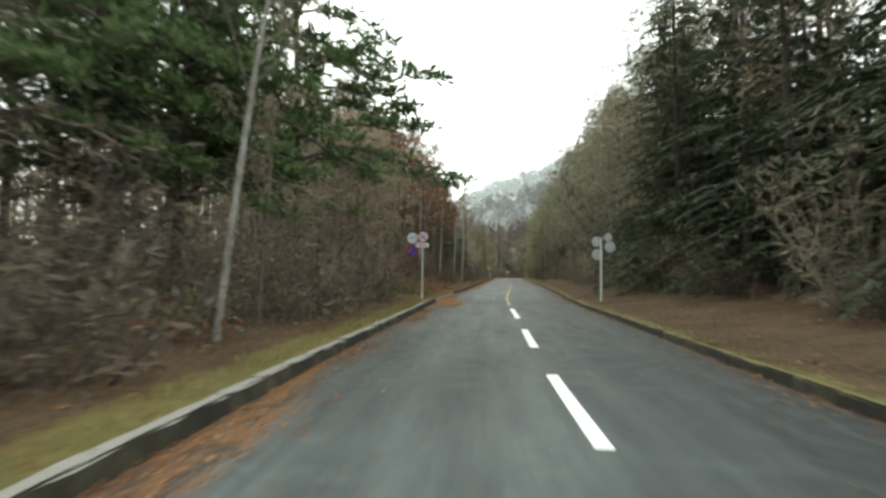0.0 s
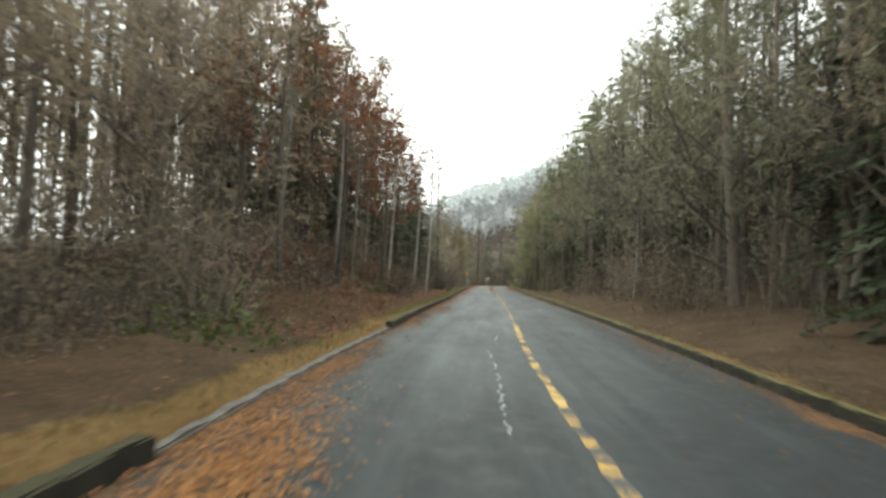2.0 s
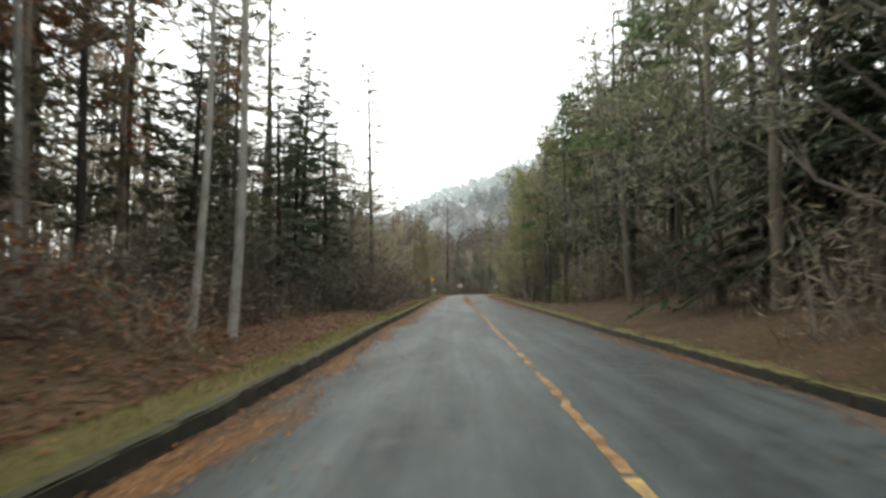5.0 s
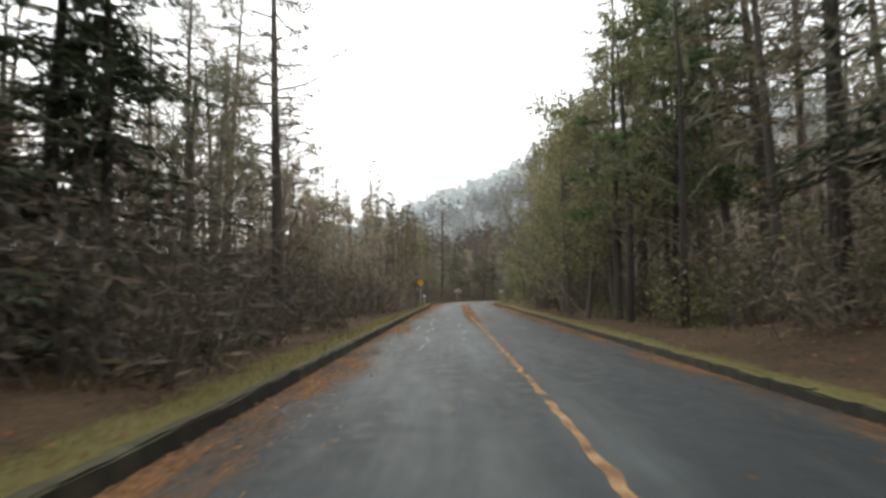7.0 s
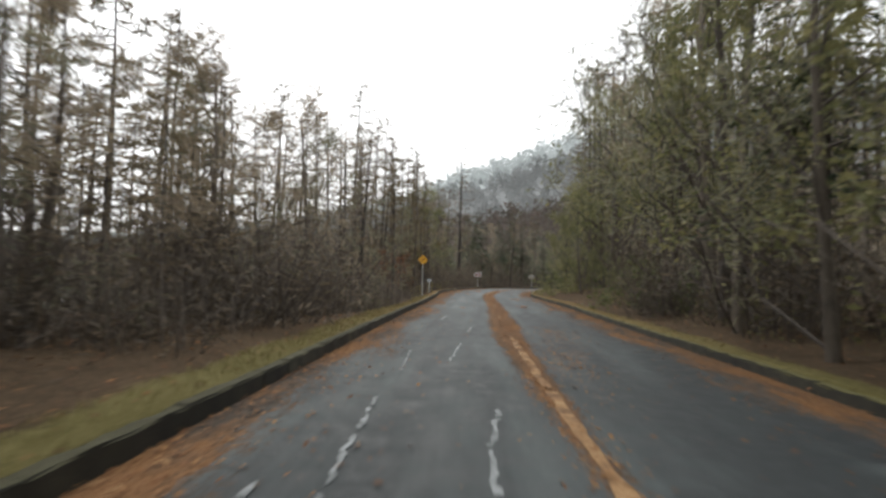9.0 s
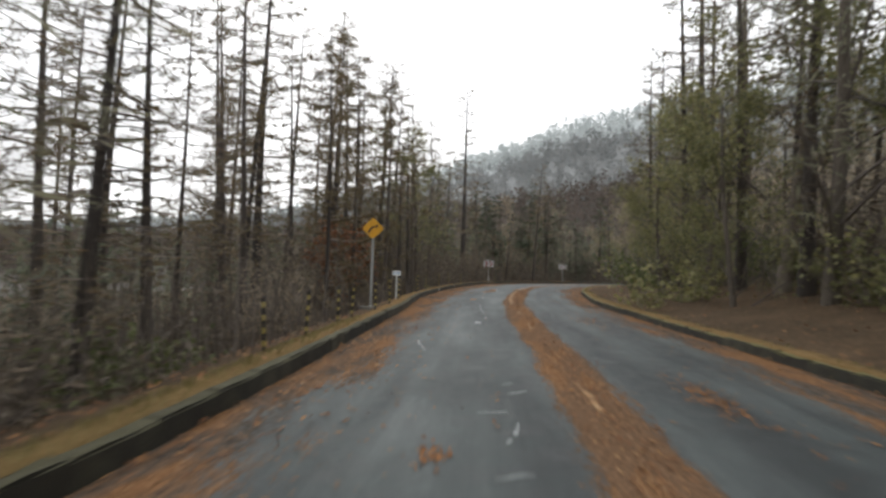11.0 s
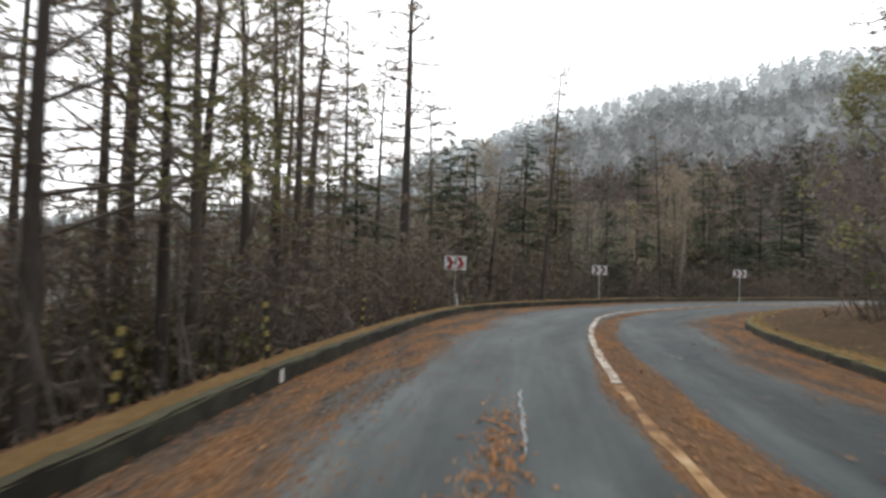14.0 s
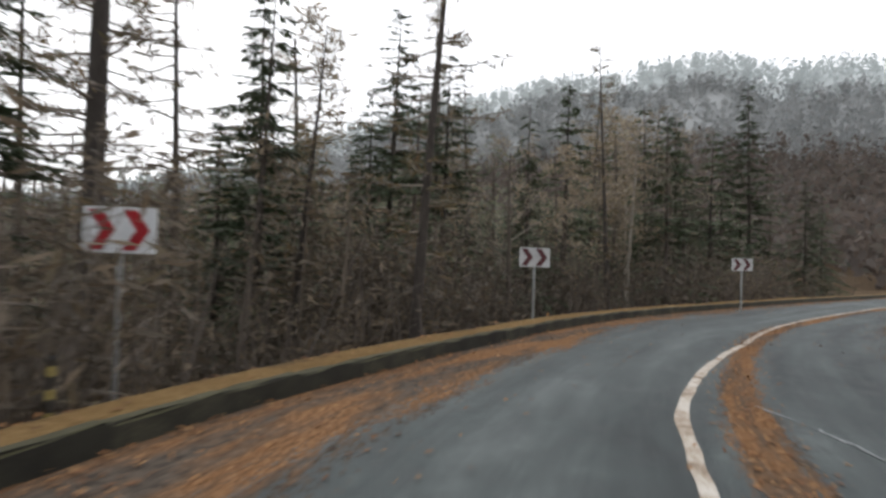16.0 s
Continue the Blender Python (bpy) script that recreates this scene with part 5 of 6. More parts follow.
WOOD_RIGHT = [
    (12, 36, 8.5, 20, 4.2, "fir_a fir_b fir_d fir_b"), (32, 54, 7.6, 12, 2.2, "sere_a sere_b sere_a sere_b bare_b"), (34, 60, 11, 22, 6.0, "sere_b sere_b fir_tall sere_a"),
    (52, 100, 6.6, 10, 2.3, "sere_a sere_b olive_b sere_b"), (48, 86, 9.5, 14, 3.0, "sere_b fir_tall sere_b bare_b sere_a sere_b"), (54, 106, 14, 24, 5.6, "fir_tall sere_b fir_a pine_b fir_a"), (98, 128, 7.4, 13, 2.6, "larch_b sere_b olive_b sere_a sere_b"),
    (98, 128, 13, 27, 7.5, "larch_c larch_a sere_b sere_a"), (116, 140, 5.8, 10, 2.3, "olive_a olive_b sere_a olive_a"), (122, 152, 10, 25, 7.5, "sere_a larch_a olive_b sere_b"),
    (140, 168, 6.4, 10.5, 2.4, "olive_a sere_b sere_a larch_b"), (148, 180, 11, 30, 7.5, "larch_a larch_b olive_b sere_a"), (180, 216, 9.5, 28, 7.5, "sere_a olive_b sere_b larch_b")]
taken = [(ob.matrix_basis.translation.x, ob.matrix_basis.translation.y) for ob in scene.objects if ob.parent is None and ob.type == "EMPTY" and ob.get("category")]
wrng = np.random.default_rng(77)


def free_place(x, y, gap):
    if any((x - a) ** 2 + (y - b) ** 2 < gap * gap for a, b in taken):
        return False
    q = np.sqrt(((LINE - (x, y)) ** 2).sum(1))
    k = int(np.argmin(q))
    return q[k] > max(kerb_l(ALONG[k]), kerb_r(ALONG[k])) + 1.6


for side, (s0, s1, d0, d1, gap, kinds) in [(-1, w) for w in WOOD_LEFT] + [(1, w) for w in WOOD_RIGHT]:
    kinds = kinds.split()
    want = int((s1 - s0) * (d1 - d0) / (gap * gap) * .8)
    for i in range(want):
        s, d = wrng.uniform(s0, s1), side * wrng.uniform(d0, d1)
        x, y = (float(v) for v in at(s, d))
        if not free_place(x, y, gap * .72):
            continue
        taken.append((x, y))
        plant(kinds[int(wrng.integers(len(kinds)))], x, y, fill=True)

# shrubs and bushes along the edges of the wood
EDGE = [
    (10, 36, -1, 5.1, 9, 1.35, "shrub_a shrub_b shrub_d shrub_a"), (41, 54, -1, 7.5, 12, 1.8, "shrub_d bush_b shrub_d bush_b"), (53, 80, -1, 5.8, 9.8, 1.2, "shrub_b shrub_d shrub_b shrub_a"),
    (78, 96, -1, 6.9, 10, 1.7, "shrub_c shrub_a"), (96, 134, -1, 5.3, 9.0, 1.5, "shrub_c shrub_a shrub_c"), (134, 162, -1, 6.0, 11, 1.8, "shrub_a shrub_d shrub_a"), (160, 172, -1, 6.6, 11, 1.8, "shrub_a shrub_d"), (172, 190, -1, 6.8, 13, 1.6, "shrub_c shrub_a shrub_a"),
    (190, 232, -1, 5.8, 12, 1.7, "shrub_c shrub_a shrub_c"), (12, 34, 1, 7.0, 9, 2.4, "shrub_a shrub_d"), (34, 58, 1, 6.8, 9.5, 1.7, "shrub_d shrub_d bush_b"),
    (56, 104, 1, 6.0, 9, 1.7, "shrub_a shrub_d shrub_c"), (100, 124, 1, 6.0, 11, 1.7, "shrub_a shrub_c bush_c"), (120, 138, 1, 5.5, 9, 1.6, "shrub_c bush_a shrub_c"), (136, 148, 1, 5.6, 9, 1.8, "shrub_c bush_c shrub_a bush_a"), (148, 166, 1, 7.6, 11, 1.8, "shrub_c bush_c shrub_a bush_a"),
    (166, 176, 1, 7.0, 11, 1.9, "bush_a shrub_a"), (176, 216, 1, 7.5, 13, 2.0, "shrub_c shrub_a bush_a"),
]
for s0, s1, side, d0, d1, gap, kinds in EDGE:
    kinds = kinds.split()
    for i in range(int((s1 - s0) * (d1 - d0) / (gap * gap) * .8)):
        s, d = wrng.uniform(s0, s1), side * wrng.uniform(d0, d1)
        x, y = (float(v) for v in at(s, d))
        if not free_place(x, y, gap * .62):
            continue
        taken.append((x, y))
        plant(kinds[int(wrng.integers(len(kinds)))], x, y, wrng.uniform(.7, 1.2), sink=.05)


# ---- undergrowth, grass and fallen leaves ----
def heights(x, y):
    """Heights of the ground at many places."""
    i, j = np.searchsorted(gx, x) - 1, np.searchsorted(gy, y) - 1
    u, v = (x - gx[i]) / (gx[i + 1] - gx[i]), (y - gy[j]) / (gy[j + 1] - gy[j])
    return (GZ[j, i] * (1 - u) + GZ[j, i + 1] * u) * (1 - v) + (GZ[j + 1, i] * (1 - u) + GZ[j + 1, i + 1] * u) * v


def brush(name, s0, s1, side, d0, d1, count, hmin, hmax, leaf_mat, seed, leafy=3):
    """A tangle of thin stems and withered leaves under the trees."""
    g, c = Grow(seed), Grow(seed + 1)
    rng = g.rng
    s, d, h = rng.uniform(s0, s1, count), side * rng.uniform(d0, d1, count), rng.uniform(hmin, hmax, count)
    x, y = at(s, d)
    z = heights(x, y)
    foot = np.stack([x, y, z - .1], 1)
    lean = rng.normal(0, .16, (count, 2)) * h[:, None]
    top = foot + np.stack([lean[:, 0], lean[:, 1], h], 1)
    mid = foot + (top - foot) * .5
    g.blades(foot, top - foot, cross_of(rng, top - foot, .014 + .010 * h))
    for j in range(4):
        p = mid + (top - mid) * rng.uniform(-.5, 1, count)[:, None]
        g.twigs(p, p + unit(rng, count) * (rng.uniform(.15, .35, count) * h)[:, None] + np.stack([0 * h, 0 * h, .12 * h], 1), .014)
    k = np.repeat(np.arange(count), 2 * leafy)
    n = len(k)
    pos = mid[k] + (top - mid)[k] * rng.uniform(-.7, 1, n)[:, None] + rng.normal(0, .14, (n, 3)) * h[k][:, None]
    along = unit(rng, n, .7) * rng.uniform(.08, .20, n)[:, None]
    c.blades(pos, along, cross_of(rng, along, rng.uniform(.02, .045, n), .3))
    root = tagged(new(name), "dense brown undergrowth of thin stems under trees", "undergrowth", kind="stuff")
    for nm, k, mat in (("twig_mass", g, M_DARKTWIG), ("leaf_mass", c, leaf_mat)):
        ob = new(nm, k.mesh(nm, mat))
        ob.parent = root
        ob["kind"] = "stuff"
    return root


for i, (s0, s1, side, d0, d1, n, a, b, m, lf) in enumerate([
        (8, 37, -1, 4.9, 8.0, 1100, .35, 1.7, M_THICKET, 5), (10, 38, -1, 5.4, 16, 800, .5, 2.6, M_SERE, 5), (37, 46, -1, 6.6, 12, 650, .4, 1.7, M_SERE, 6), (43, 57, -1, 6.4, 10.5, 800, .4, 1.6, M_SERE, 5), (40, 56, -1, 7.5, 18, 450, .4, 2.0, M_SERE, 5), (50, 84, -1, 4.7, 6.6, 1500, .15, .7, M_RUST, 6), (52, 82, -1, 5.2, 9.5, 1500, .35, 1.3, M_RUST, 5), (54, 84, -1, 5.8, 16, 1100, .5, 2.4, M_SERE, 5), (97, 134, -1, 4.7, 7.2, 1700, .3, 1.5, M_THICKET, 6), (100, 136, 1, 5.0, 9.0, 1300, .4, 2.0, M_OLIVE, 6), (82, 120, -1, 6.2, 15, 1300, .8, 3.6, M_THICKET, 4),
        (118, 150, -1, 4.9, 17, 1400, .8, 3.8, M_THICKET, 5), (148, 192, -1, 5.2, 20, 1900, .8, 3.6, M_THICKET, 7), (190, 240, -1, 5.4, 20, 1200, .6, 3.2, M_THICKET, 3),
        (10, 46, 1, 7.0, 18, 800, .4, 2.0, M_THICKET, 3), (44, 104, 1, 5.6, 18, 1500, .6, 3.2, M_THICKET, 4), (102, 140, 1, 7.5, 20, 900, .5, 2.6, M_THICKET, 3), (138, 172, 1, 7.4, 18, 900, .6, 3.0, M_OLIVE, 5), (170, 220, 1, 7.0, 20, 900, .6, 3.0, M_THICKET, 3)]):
    brush("undergrowth", s0, s1, side, d0, d1, n, a, b, m, 900 + 2 * i, lf)


def scatter(name, label, cat, mat, count, place, size, up, seed):
    """Many small blades lying or standing on the ground."""
    g = Grow(seed)
    rng = g.rng
    pos = np.stack(place(rng, count), 1)
    sz = rng.uniform(*size, count)
    if up:
        along = np.stack([rng.normal(0, .35, count), rng.normal(0, .35, count), np.ones(count)], 1) * sz[:, None]
        across = cross_of(rng, along, sz * .16)
    else:
        a = rng.uniform(0, 6.283, count)
        along = np.stack([np.cos(a), np.sin(a), rng.normal(.12, .16, count)], 1) * sz[:, None]
        across = cross_of(rng, along, sz * rng.uniform(.45, .8, count), .93)
    g.blades(pos, along, across)
    ob = new(name, g.mesh(name, mat))
    return tagged(ob, label, cat, kind="stuff")


def kerb_at(side, s):
    return kerb_l(s) if side < 0 else kerb_r(s)


def on_road(side):
    def place(rng, n):
        s = rng.uniform(0, 215, n)
        off = np.minimum(rng.exponential(1, n) * np.where(s < 95, .36, .62), 2.4)
        x, y = at(s, side * (kerb_at(side, s) - off - .02))
        return x, y, .012 + .012 * off + rng.uniform(0, .03, n) * (off < .4)
    return place


def on_crown(rng, n):
    s = 96 + 104 * rng.random(n) ** .8
    x, y = at(s, rng.normal(0, .19, n) + .26 * smooth(s, 150, 164))
    return x, y, np.full(n, .03)


def on_verge(side, far):
    def place(rng, n):
        s, e = rng.uniform(0, 215, n), rng.uniform(.2, far, n)
        x, y = at(s, side * (kerb_at(side, s) + e))
        return x, y, bank(s, e, side) + .015
    return place


def on_strip(side):
    def place(rng, n):
        s = rng.uniform(0, 146 if side < 0 else 200, n)
        e = .18 + .68 * rng.random(n) * np.where(s > 132, .8, 1) * (1 if side < 0 else .45)
        x, y = at(s, side * (kerb_at(side, s) + e))
        return x, y, bank(s, e, side) - .01
    return place


scatter("fallen_leaves", "orange-brown fallen leaves along the kerb", "fallen leaves", M_LEAF, 15000, on_road(-1), (.03, .085), False, 501)
scatter("fallen_leaves", "orange-brown fallen leaves along the kerb", "fallen leaves", M_LEAF, 12000, on_road(1), (.03, .085), False, 502)
scatter("fallen_leaves", "orange larch needles and leaves along the middle line", "fallen leaves", M_LEAF, 7000, on_crown, (.03, .075), False, 503)
def by_drive(rng, n):
    s = 37.2 + rng.normal(0, 1.7, n)
    d = -2.72 - .06 * (s - 37.2) + rng.normal(0, .30, n)
    x, y = at(s, d)
    return x, y, .02 + rng.uniform(0, .03, n)


scatter("leaf_pile", "orange leaves drifted together before the drive", "fallen leaves", M_ORANGE, 5200, by_drive, (.03, .07), False, 508)


def drift(s0, d0, ls, ld):
    def place(rng, n):
        x, y = at(s0 + rng.normal(0, ls, n), d0 + rng.normal(0, ld, n))
        return x, y, .02 + rng.uniform(0, .012, n)
    return place


for i, (a, d, ls, ld, n) in enumerate([(168.4, -1.36, .75, .10, 420), (158.1, -1.57, .25, .06, 120), (166.4, -1.45, .8, .12, 200), (139.5, 1.28, .6, .13, 320), (149.0, 1.6, 1.2, .2, 220), (137.0, -1.52, .12, .06, 60), (120.5, .7, 1.6, .25, 420), (125.0, 1.1, 1.4, .3, 380)]):
    scatter("leaf_drift", "small drift of orange needles on the asphalt", "fallen leaves", M_ORANGE, n, drift(a, d, ls, ld), (.03, .07), False, 520 + i)
def on_bank(rng, n):
    s, e = rng.uniform(46, 92, n), .75 + 3.4 * rng.random(n) ** 1.3
    x, y = at(s, -(kerb_l(s) + e))
    return x, y, bank(s, e, -1) + rng.uniform(.01, .06, n)


scatter("leaf_litter", "rust-brown leaves heaped on the bank", "fallen leaves", M_RUST, 11000, on_bank, (.07, .16), False, 540)
scatter("leaf_litter", "brown leaves lying on the verge", "fallen leaves", M_LEAF, 14000, on_verge(-1, 6), (.05, .12), False, 504)
scatter("leaf_litter", "brown leaves lying on the verge", "fallen leaves", M_LEAF, 14000, on_verge(1, 7), (.05, .12), False, 505)
scatter("verge_grass", "short dry yellow grass and moss behind the kerb", "grass", M_GRASS, 16000, on_strip(-1), (.04, .11), True, 506)
scatter("verge_grass", "short dry yellow grass and moss behind the kerb", "grass", M_GRASS, 3800, on_strip(1), (.04, .11), True, 507)


# ---- wooded slopes in the distance ----
def hill_trees(name, label, r0, r1, a0, a1, count, h0, h1, mat, seed, n, blade):
    """Many far trees, each a ragged tuft of blades."""
    g = Grow(seed)
    rng = g.rng
    r, a = np.sqrt(rng.uniform(r0 * r0, r1 * r1, count)), np.radians(rng.uniform(a0, a1, count))
    x, y = 15 + r * np.sin(a), 150 + r * np.cos(a)
    z, h = heights(x, y), rng.uniform(h0, h1, count)
    slim = np.where(rng.random(count) < .4, .16, .30)
    k = np.repeat(np.arange(count), n)
    u = rng.uniform(0, 1, len(k))
    wide = h[k] * slim[k] * np.sin(np.clip(u * .85 + .12, 0, 1) * math.pi) ** .7
    t = rng.uniform(0, 6.283, len(k))
    q = rng.uniform(.1, 1, len(k)) ** .5
    pos = np.stack([x[k] + np.cos(t) * wide * q, y[k] + np.sin(t) * wide * q, z[k] + h[k] * (.05 + .85 * u)], 1)
    along = unit(rng, len(k), .8) * (h[k] * rng.uniform(*blade, len(k)))[:, None] + np.array([0, 0, .06]) * h[k][:, None]
    # boughs turned to the light, up and out from the slope
    face = np.stack([15 - x[k], 150 - y[k], 0 * u], 1) / r[k][:, None] * .8 + np.array([0, 0, .8]) + rng.normal(0, .35, (len(k), 3))
    across = np.cross(along, face)
    across *= (h[k] * rng.uniform(blade[0] * .7, blade[1] * .7, len(k)))[:, None] / (np.linalg.norm(across, axis=1)[:, None] + 1e-9)
    g.blades(pos, along, across)
    ob = new(name, g.mesh(name, mat))
    return tagged(ob, label, "far woods", kind="stuff")


hill_trees("far_woods", "wooded hillside far behind the road, painted pale as mist", 415, 720, -50, 90, 4400, 10, 17, M_FARTREE, 61, 24, (.11, .21))
hill_trees("upper_woods", "woods on the upper slope, greyed with painted mist", 285, 440, -70, 100, 3000, 9, 15, M_UPTREE, 63, 26, (.11, .21))
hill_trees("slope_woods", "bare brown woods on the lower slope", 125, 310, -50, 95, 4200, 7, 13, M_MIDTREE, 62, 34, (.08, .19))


def backwoods(s0, s1, side, d0, d1, count, h0, h1, mat, seed, fine=1.0):
    """The wood behind the nearer trees: slim trunks and a haze of twigs and withered leaves."""
    t, c, n = Grow(seed), Grow(seed + 1), int(85 / fine ** .9)
    rng = t.rng
    x, y = at(rng.uniform(s0, s1, count), side * rng.uniform(d0, d1, count))
    z, h = heights(x, y), rng.uniform(h0, h1, count)
    foot = np.stack([x, y, z - .2], 1)
    stem = np.stack([rng.normal(0, .03, count) * h, rng.normal(0, .03, count) * h, h], 1)
    t.blades(foot, stem, cross_of(rng, stem, .02 * h))
    t.blades(foot, stem, cross_of(rng, stem, .02 * h))
    k = np.repeat(np.arange(count), n)
    m = len(k)
    u = rng.uniform(0.06, 1, m)
    wide = h[k] * np.where(rng.random(count) < .35, .12, .24)[k] * np.sin(np.clip(u * .8 + .15, 0, 1) * math.pi) ** .7
    q, o = rng.uniform(0, 6.283, m), rng.uniform(.0, 1, m) ** .5
    pos = foot[k] + stem[k] * u[:, None] + np.stack([np.cos(q) * wide * o, np.sin(q) * wide * o, 0 * q], 1)
    along = unit(rng, m, .7) * fine * rng.uniform(.38, 1.05, m)[:, None]
    c.blades(pos, along, cross_of(rng, along, fine * rng.uniform(.09, .23, m), .2))
    root = tagged(new("wood_behind"), "hazy grey-brown wood standing behind the roadside trees", "woods", kind="stuff")
    for nm, g, ma in (("stem_mass", t, M_BARK), ("twig_mass", c, mat)):
        ob = new(nm, g.mesh(nm, ma))
        ob.parent = root
        ob["kind"] = "stuff"


for i, (s0, s1, side, d0, d1, n, h0, h1, m) in enumerate([
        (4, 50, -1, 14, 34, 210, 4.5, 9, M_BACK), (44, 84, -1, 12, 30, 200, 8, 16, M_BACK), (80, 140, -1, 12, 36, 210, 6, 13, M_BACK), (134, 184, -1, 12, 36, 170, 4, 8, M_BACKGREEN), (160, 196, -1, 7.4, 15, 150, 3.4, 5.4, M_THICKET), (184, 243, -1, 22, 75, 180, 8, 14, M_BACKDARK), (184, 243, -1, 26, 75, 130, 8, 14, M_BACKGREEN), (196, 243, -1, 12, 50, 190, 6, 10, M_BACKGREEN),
        (10, 56, 1, 13, 30, 110, 7, 14, M_BACKGREEN), (52, 104, 1, 9, 28, 170, 7, 14, M_BACKGREEN), (100, 150, 1, 12, 30, 140, 7, 14, M_BACK), (146, 215, 1, 11, 34, 150, 6, 12, M_BACK)]):
    backwoods(s0, s1, side, d0, d1, n, h0, h1, m, 700 + 2 * i, .42 if d0 < 8 else .8)


# ---- signs and posts ----
def stand(kind, x, y, z, turn, label, category, group=""):
    root = new(kind)
    root.matrix_basis = pose(x, y, z, 0, 0, turn)
    return tagged(root, label, category, group)


def bolt_on(name, x, z, root, mat=M_STEEL):
    """A clamp that holds a plate to its pole, and the short arm."""
    return part(name, slab(abs(x) + .05, .03, .02, x / 2, -.045, z), mat, root)


def lettering(name, text, size, x, y, z, mat, parent, wide=1.0):
    """Raised characters facing -y with their middle at x, z."""
    cu = bpy.data.curves.new(name, "FONT")
    cu.body, cu.size, cu.extrude, cu.align_x, cu.align_y = text, size, .001, "CENTER", "CENTER"
    cu.offset = .006
    tmp = bpy.data.objects.new(name, cu)
    me = bpy.data.meshes.new_from_object(tmp)
    bpy.data.objects.remove(tmp)
    me.transform(Matrix.Translation((x, y, z)) @ Matrix.Rotation(radians(90), 4, "X") @ Matrix.Diagonal((wide, 1, 1, 1)))
    me.materials.clear()
    me.materials.append(mat)
    ob = new(name, me)
    ob.parent = parent
    return ob


def prohibition_post():
    """Three round signs and a plate on one white pole."""
    p = stand("traffic_sign", -1.43, 23.2, .16, heading(36.5), "white pole with three round prohibition signs and a plate", "road sign")
    part("pole", cylinder(.038, -.4, 2.98), M_POLE, p)
    part("cap", cylinder(.042, 2.98, 3.01), M_STEEL, p)
    for x, z, face in ((-.44, 2.20, "parking"), (-.44, 2.77, "speed"), (.03, 2.83, "passing")):
        s = part("round_sign", disc(.262, .004, x, -.075, z), M_SRED if face != "speed" else M_SFADED, p, {"parking": "blue and red no-parking disc", "speed": "faded white disc with the figure 40", "passing": "white disc with red rim and slash"}[face])
        if face == "parking":
            part("blue_field", disc(.205, .003, x, -.0795, z), M_SBLUE, s)
            part("slash", slab(.43, .05, .003, x, -.0835, z, 0, 45), M_SRED, s)
        else:
            part("white_field", disc(.210, .003, x, -.0795, z), M_SWHITE, s)
            part("red_rim", ring(.210, .259, .003, x, -.0795, z), M_SRED if face != "speed" else M_SFADED, s)
            if face == "speed":
                lettering("numerals", "40", .30, x, -.083, z, M_SPALE, s, 1.05)
            else:
                part("arrow_bar", slab(.10, .30, .002, x + .06, -.083, z + .01), M_SPALE, s)
                part("arrow_bar", slab(.13, .16, .002, x - .10, -.083, z - .05), M_SPALE, s)
                part("slash", slab(.46, .04, .002, x, -.0865, z, 0, 45), M_SRED, s)
        bolt_on("arm", x, z, p)
    plate = part("text_plate", slab(.57, .19, .004, 0, -.082, 2.46, .02), M_SWHITE, p, "white plate with a red line of writing")
    part("writing_bar", slab(.38, .045, .002, 0, -.0855, 2.46), M_SRED, plate)


def sign_backs():
    """Signs for the other direction, seen from behind."""
    p = stand("traffic_sign", 6.47, 22.93, .06, heading(36.9), "grey pole with the bare backs of four round signs", "road sign")
    part("pole", cylinder(.042, -.4, 2.91), M_POLE, p)
    for x, z, r in ((-.17, 2.77, .23), (-.16, 2.21, .24), (.31, 2.97, .175), (.40, 2.54, .235)):
        s = part("round_sign", disc(r, .004, x, .07, z), M_ALU, p, "bare grey back of a round sign")
        part("rim", ring(r - .012, r, .014, x, .066, z), M_ALU, s)
        part("bracket", slab(r * 1.5, .03, .015, x, .058, z), M_STEEL, s)
        part("arm", slab(abs(x) + .06, .03, .02, x / 2, .045, z), M_STEEL, p)


def curve_warning():
    p = stand("warning_sign", 10.06, 137.5, .03, heading(151), "yellow diamond curve warning sign on a steel pole", "road sign")
    part("pole", cylinder(.038, -.6, 2.68), M_STEEL, p)
    b = part("diamond_plate", slab(.47, .47, .004, 0, -.06, 2.39, .03, 45), M_SYEL, p, "yellow diamond plate")
    arrow = [(-.15, -.13), (-.095, -.15), (-.07, -.07), (-.01, .0), (.075, .035), (.075, .0), (.17, .065), (.085, .125), (.085, .085), (-.05, .04), (-.125, -.05)]
    part("bent_arrow", outline(arrow, .003, 0, -.0645, 2.39), M_BLACK, b)
    part("clamp", slab(.10, .03, .03, 0, -.045, 2.51), M_STEEL, p)
    part("clamp", slab(.10, .03, .03, 0, -.045, 2.27), M_STEEL, p)
    part("footing", slab(.45, .10, .40, -.1, .05, -.02, .02), M_FLUSH, p, "grey concrete footing")


def small_plate():
    p = stand("distance_plate", 10.68, 142.05, .05, heading(156), "small white plate with faint writing on a post", "road sign")
    part("post", cylinder(.028, -.4, 1.06), M_POLE, p)
    b = part("plate", slab(.31, .17, .006, 0, -.04, .97, .01), M_SWHITE, p)
    for i, (x, w) in enumerate(((-.085, .075), (.01, .05), (.085, .06))):
        part("writing_bar", slab(w, .07, .002, x, -.0445, .97), M_SPALE, b)


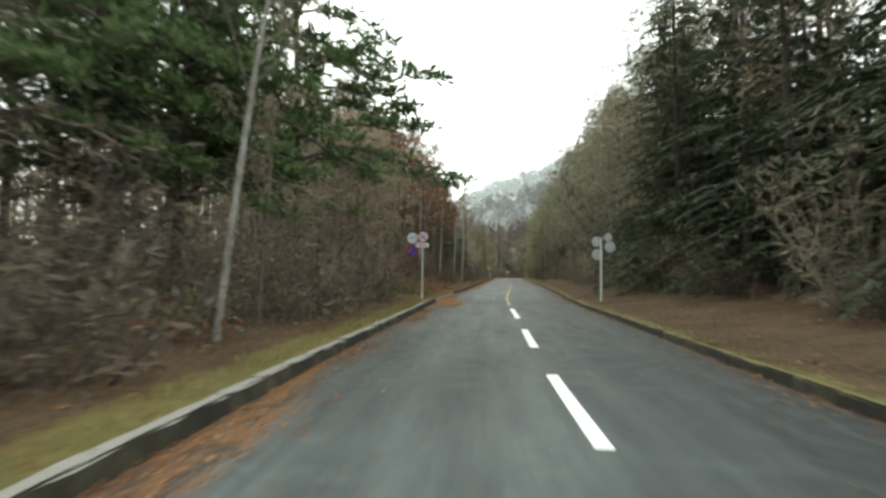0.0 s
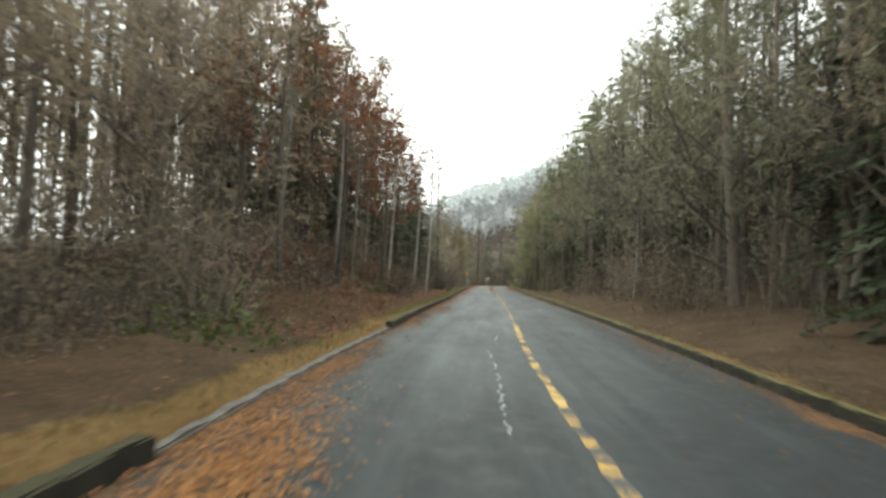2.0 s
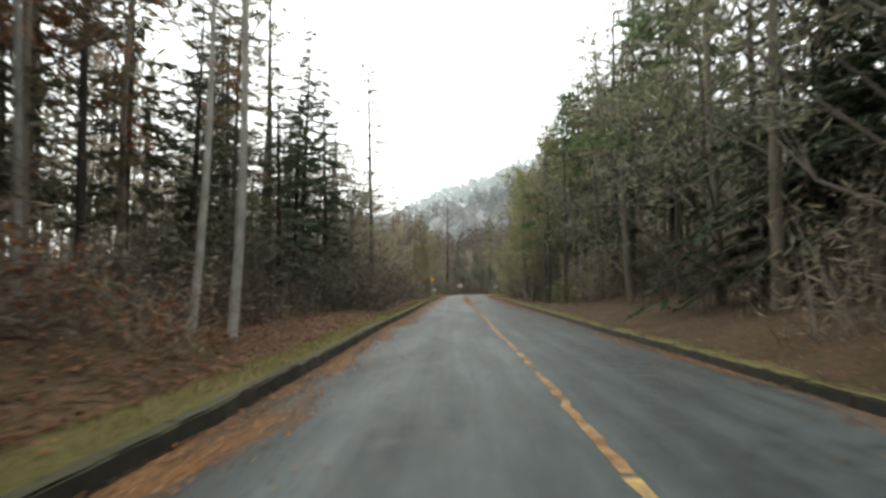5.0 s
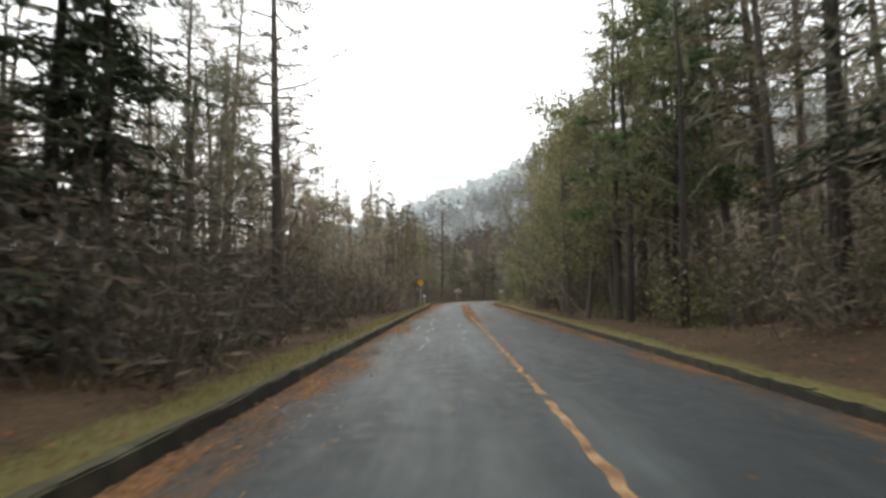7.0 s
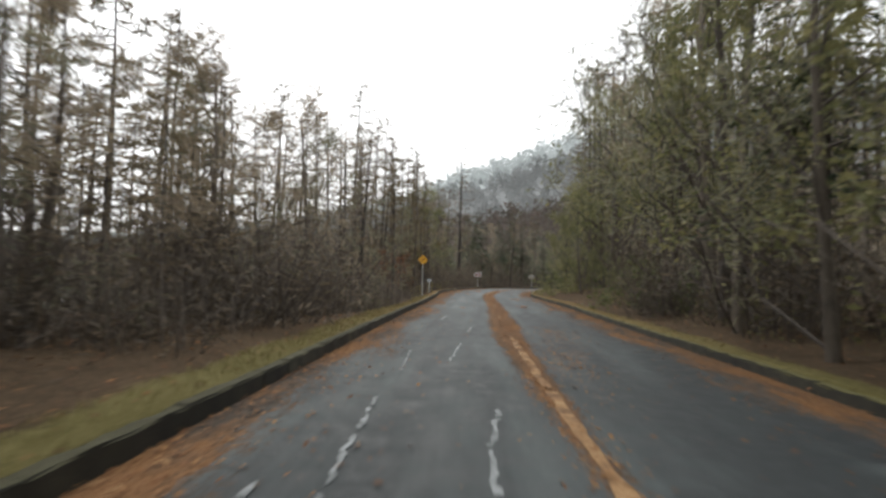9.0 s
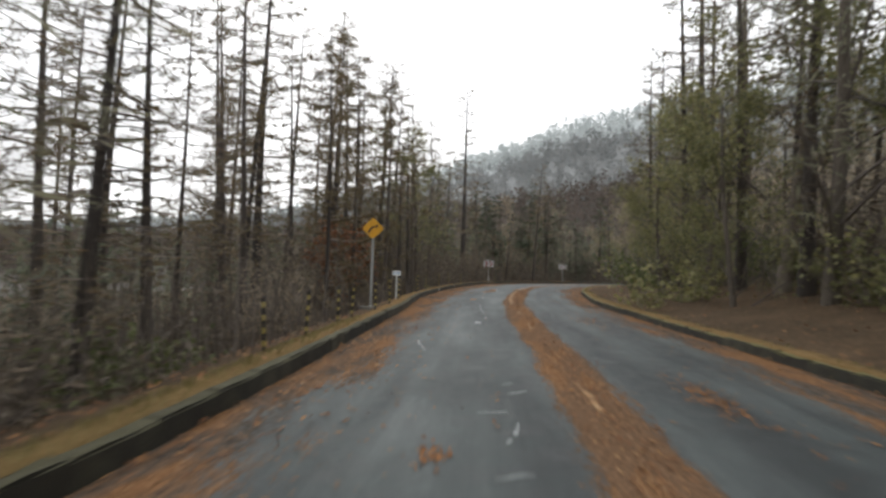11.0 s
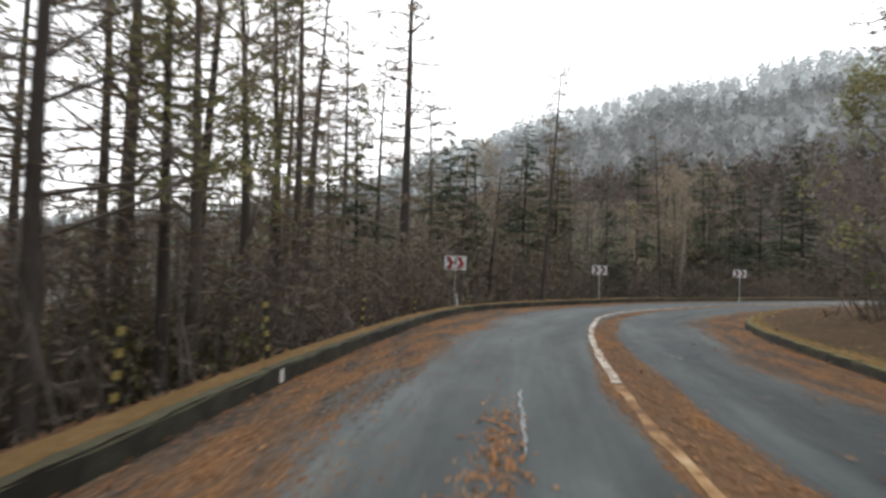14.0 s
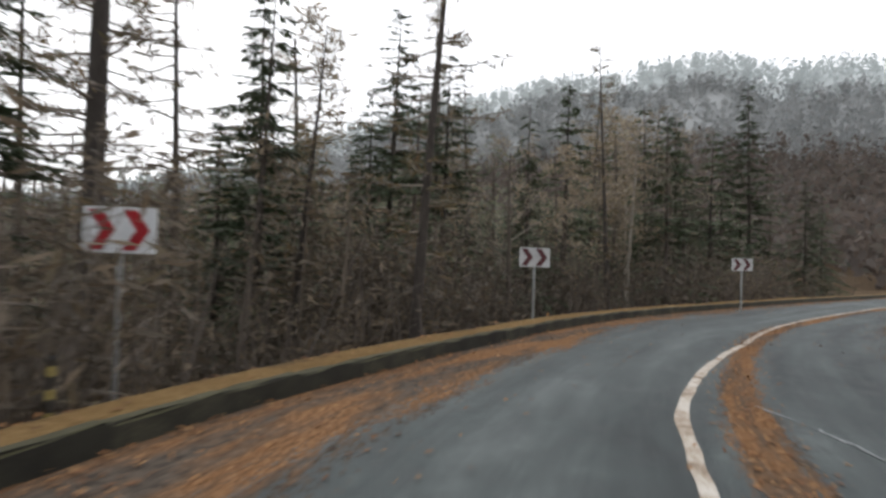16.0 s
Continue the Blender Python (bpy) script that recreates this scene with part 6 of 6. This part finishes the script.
def chevron_board(x, y, z, turn, top, k=1.0):
    fresh = k == 1.0
    p = stand("chevron_board", x, y, z, turn, "white board with two red chevrons on a steel post" if fresh else "smaller dulled board with two dark red chevrons on a post", "chevron sign", "chevron boards round the bend")
    part("post", cylinder(.034, -.9, top + .25 * k), M_STEEL, p)
    b = part("board", slab(.90 * k, .57 * k, .006, 0, -.05, top, .012), M_SWHITE if fresh else M_SDULL, p)
    for o in (-.22, .2):
        a = [(-.17, .25), (0, .25), (.17, 0), (0, -.25), (-.17, -.25), (0, 0)]
        part("chevron", outline([(u * k, v * k) for u, v in a], .003, o * k, -.0555, top), M_SRED if fresh else M_SDARK, b, "red chevron pointing along the bend")
    part("rail", slab(.8 * k, .03, .02, 0, -.035, top + .15 * k), M_STEEL, p)
    part("rail", slab(.8 * k, .03, .02, 0, -.035, top - .15 * k), M_STEEL, p)


def marker_post():
    p = tagged(new("marker_post"), "black and yellow banded marker post behind the kerb", "marker post", "marker posts along the kerb")
    part("post", cylinder(.024, -.3, .78, 12), M_BLACK, p)
    part("cap", cylinder(.024, .78, .80, 12, .012), M_BLACK, p)
    for z in (.10, .28, .46, .64):
        part("band", cylinder(.0256, z, z + .075, 12), M_PYEL, p, "yellow reflective band")
    return p


prohibition_post()
sign_backs()
curve_warning()
small_plate()
for x, y, z, zt, tn, k in ((17.94, 174.6, -.28, 1.66, 14, 1.0), (26.0, 180.0, .0, 1.61, 20, .82), (36.6, 185.0, .1, 1.72, 26, .80)):
    # boards face the traffic that comes up to the bend
    chevron_board(x, y, z, -tn, zt - z, k)
post = None
prng = np.random.default_rng(8)
for s, d, sunk in ((141.1, -4.22, 0), (143.1, -4.2, 0), (145.5, -4.2, 0), (147.4, -4.3, 0), (148.8, -3.97, 0), (150.6, -3.86, 0), (153.7, -4.0, 0), (159.7, -4.15, 0), (163.1, -4.3, 0),
                   (168.2, -4.5, 0), (170.8, -4.35, 0), (175.1, -4.5, .1), (180.0, -4.95, .32), (184.2, -5.05, .30)):
    x, y = (float(v) for v in at(s, d))
    m = pose(x, y, side_z(s, d) - sunk, prng.normal(0, 2), prng.normal(0, 2), prng.uniform(0, 360))
    if post is None:
        post = marker_post()
        post.matrix_basis = m
    else:
        copy_thing(post, m)


def white_stub(s, d, lean):
    """Short white delineator, knocked askew."""
    x, y = (float(v) for v in at(s, d))
    p = tagged(new("delineator"), "short white delineator post leaning behind the kerb", "marker post")
    p.matrix_basis = pose(x, y, side_z(s, d), 0, lean, 0)
    part("post", cylinder(.028, -.2, .38, 12), M_POLE, p)
    part("cap", cylinder(.03, .38, .40, 12, .016), M_POLE, p)
    part("band", cylinder(.0305, .28, .34, 12), M_STEEL, p)


white_stub(182.8, -4.75, -7)


# fallen wood near the drive
def fallen_log(x, y, length, r, turn, tilt, label):
    g = Grow(int(abs(x * 100)) + 3)
    q = np.linspace(0, 1, 7)
    g.tube(np.stack([q * length, .06 * np.sin(q * 4), .03 * np.sin(q * 3)], 1), np.linspace(r, r * .6, 7), 8)
    g.tube([(length * .45, 0, 0), (length * .5, .18, .22)], [r * .35, r * .2], 5)
    ob = new("fallen_log", g.mesh("fallen_log", M_BARK_PALE, True))
    ob.matrix_basis = pose(x, y, ground_z(x, y) + r + .03, 0, -tilt, turn)
    return tagged(ob, label, "log")


fallen_log(-5.4, 25.2, 1.9, .06, 40, 12, "broken grey branch lying in the leaf litter")
fallen_log(-6.0, 22.4, 2.3, .05, 130, 4, "thin fallen stem among dry leaves")
fallen_log(4.04, 87.37, 1.1, .03, 176, 44, "pale broken branch leaning in the thicket")
fallen_log(-3.9, 39.0, 2.2, .05, 20, 3, "grey fallen branch beside the drive")


def stump(x, y, r, h):
    g = Grow(5)
    g.tube([(0, 0, -.2), (0, 0, .1), (.02, 0, h)], [r * 1.5, r * 1.1, r], 10)
    n = len(g.v)
    g.v.append(np.array([.02, 0, h - .03]))
    g.f.extend([(n - 10 + k, n - 10 + (k + 1) % 10, n) for k in range(10)])
    ob = new("tree_stump", g.mesh("tree_stump", M_BARK, True))
    ob.matrix_basis = pose(x, y, ground_z(x, y))
    tagged(ob, "grey weathered tree stump in dry leaves", "stump")


stump(-3.6, 25.3, .17, .75)
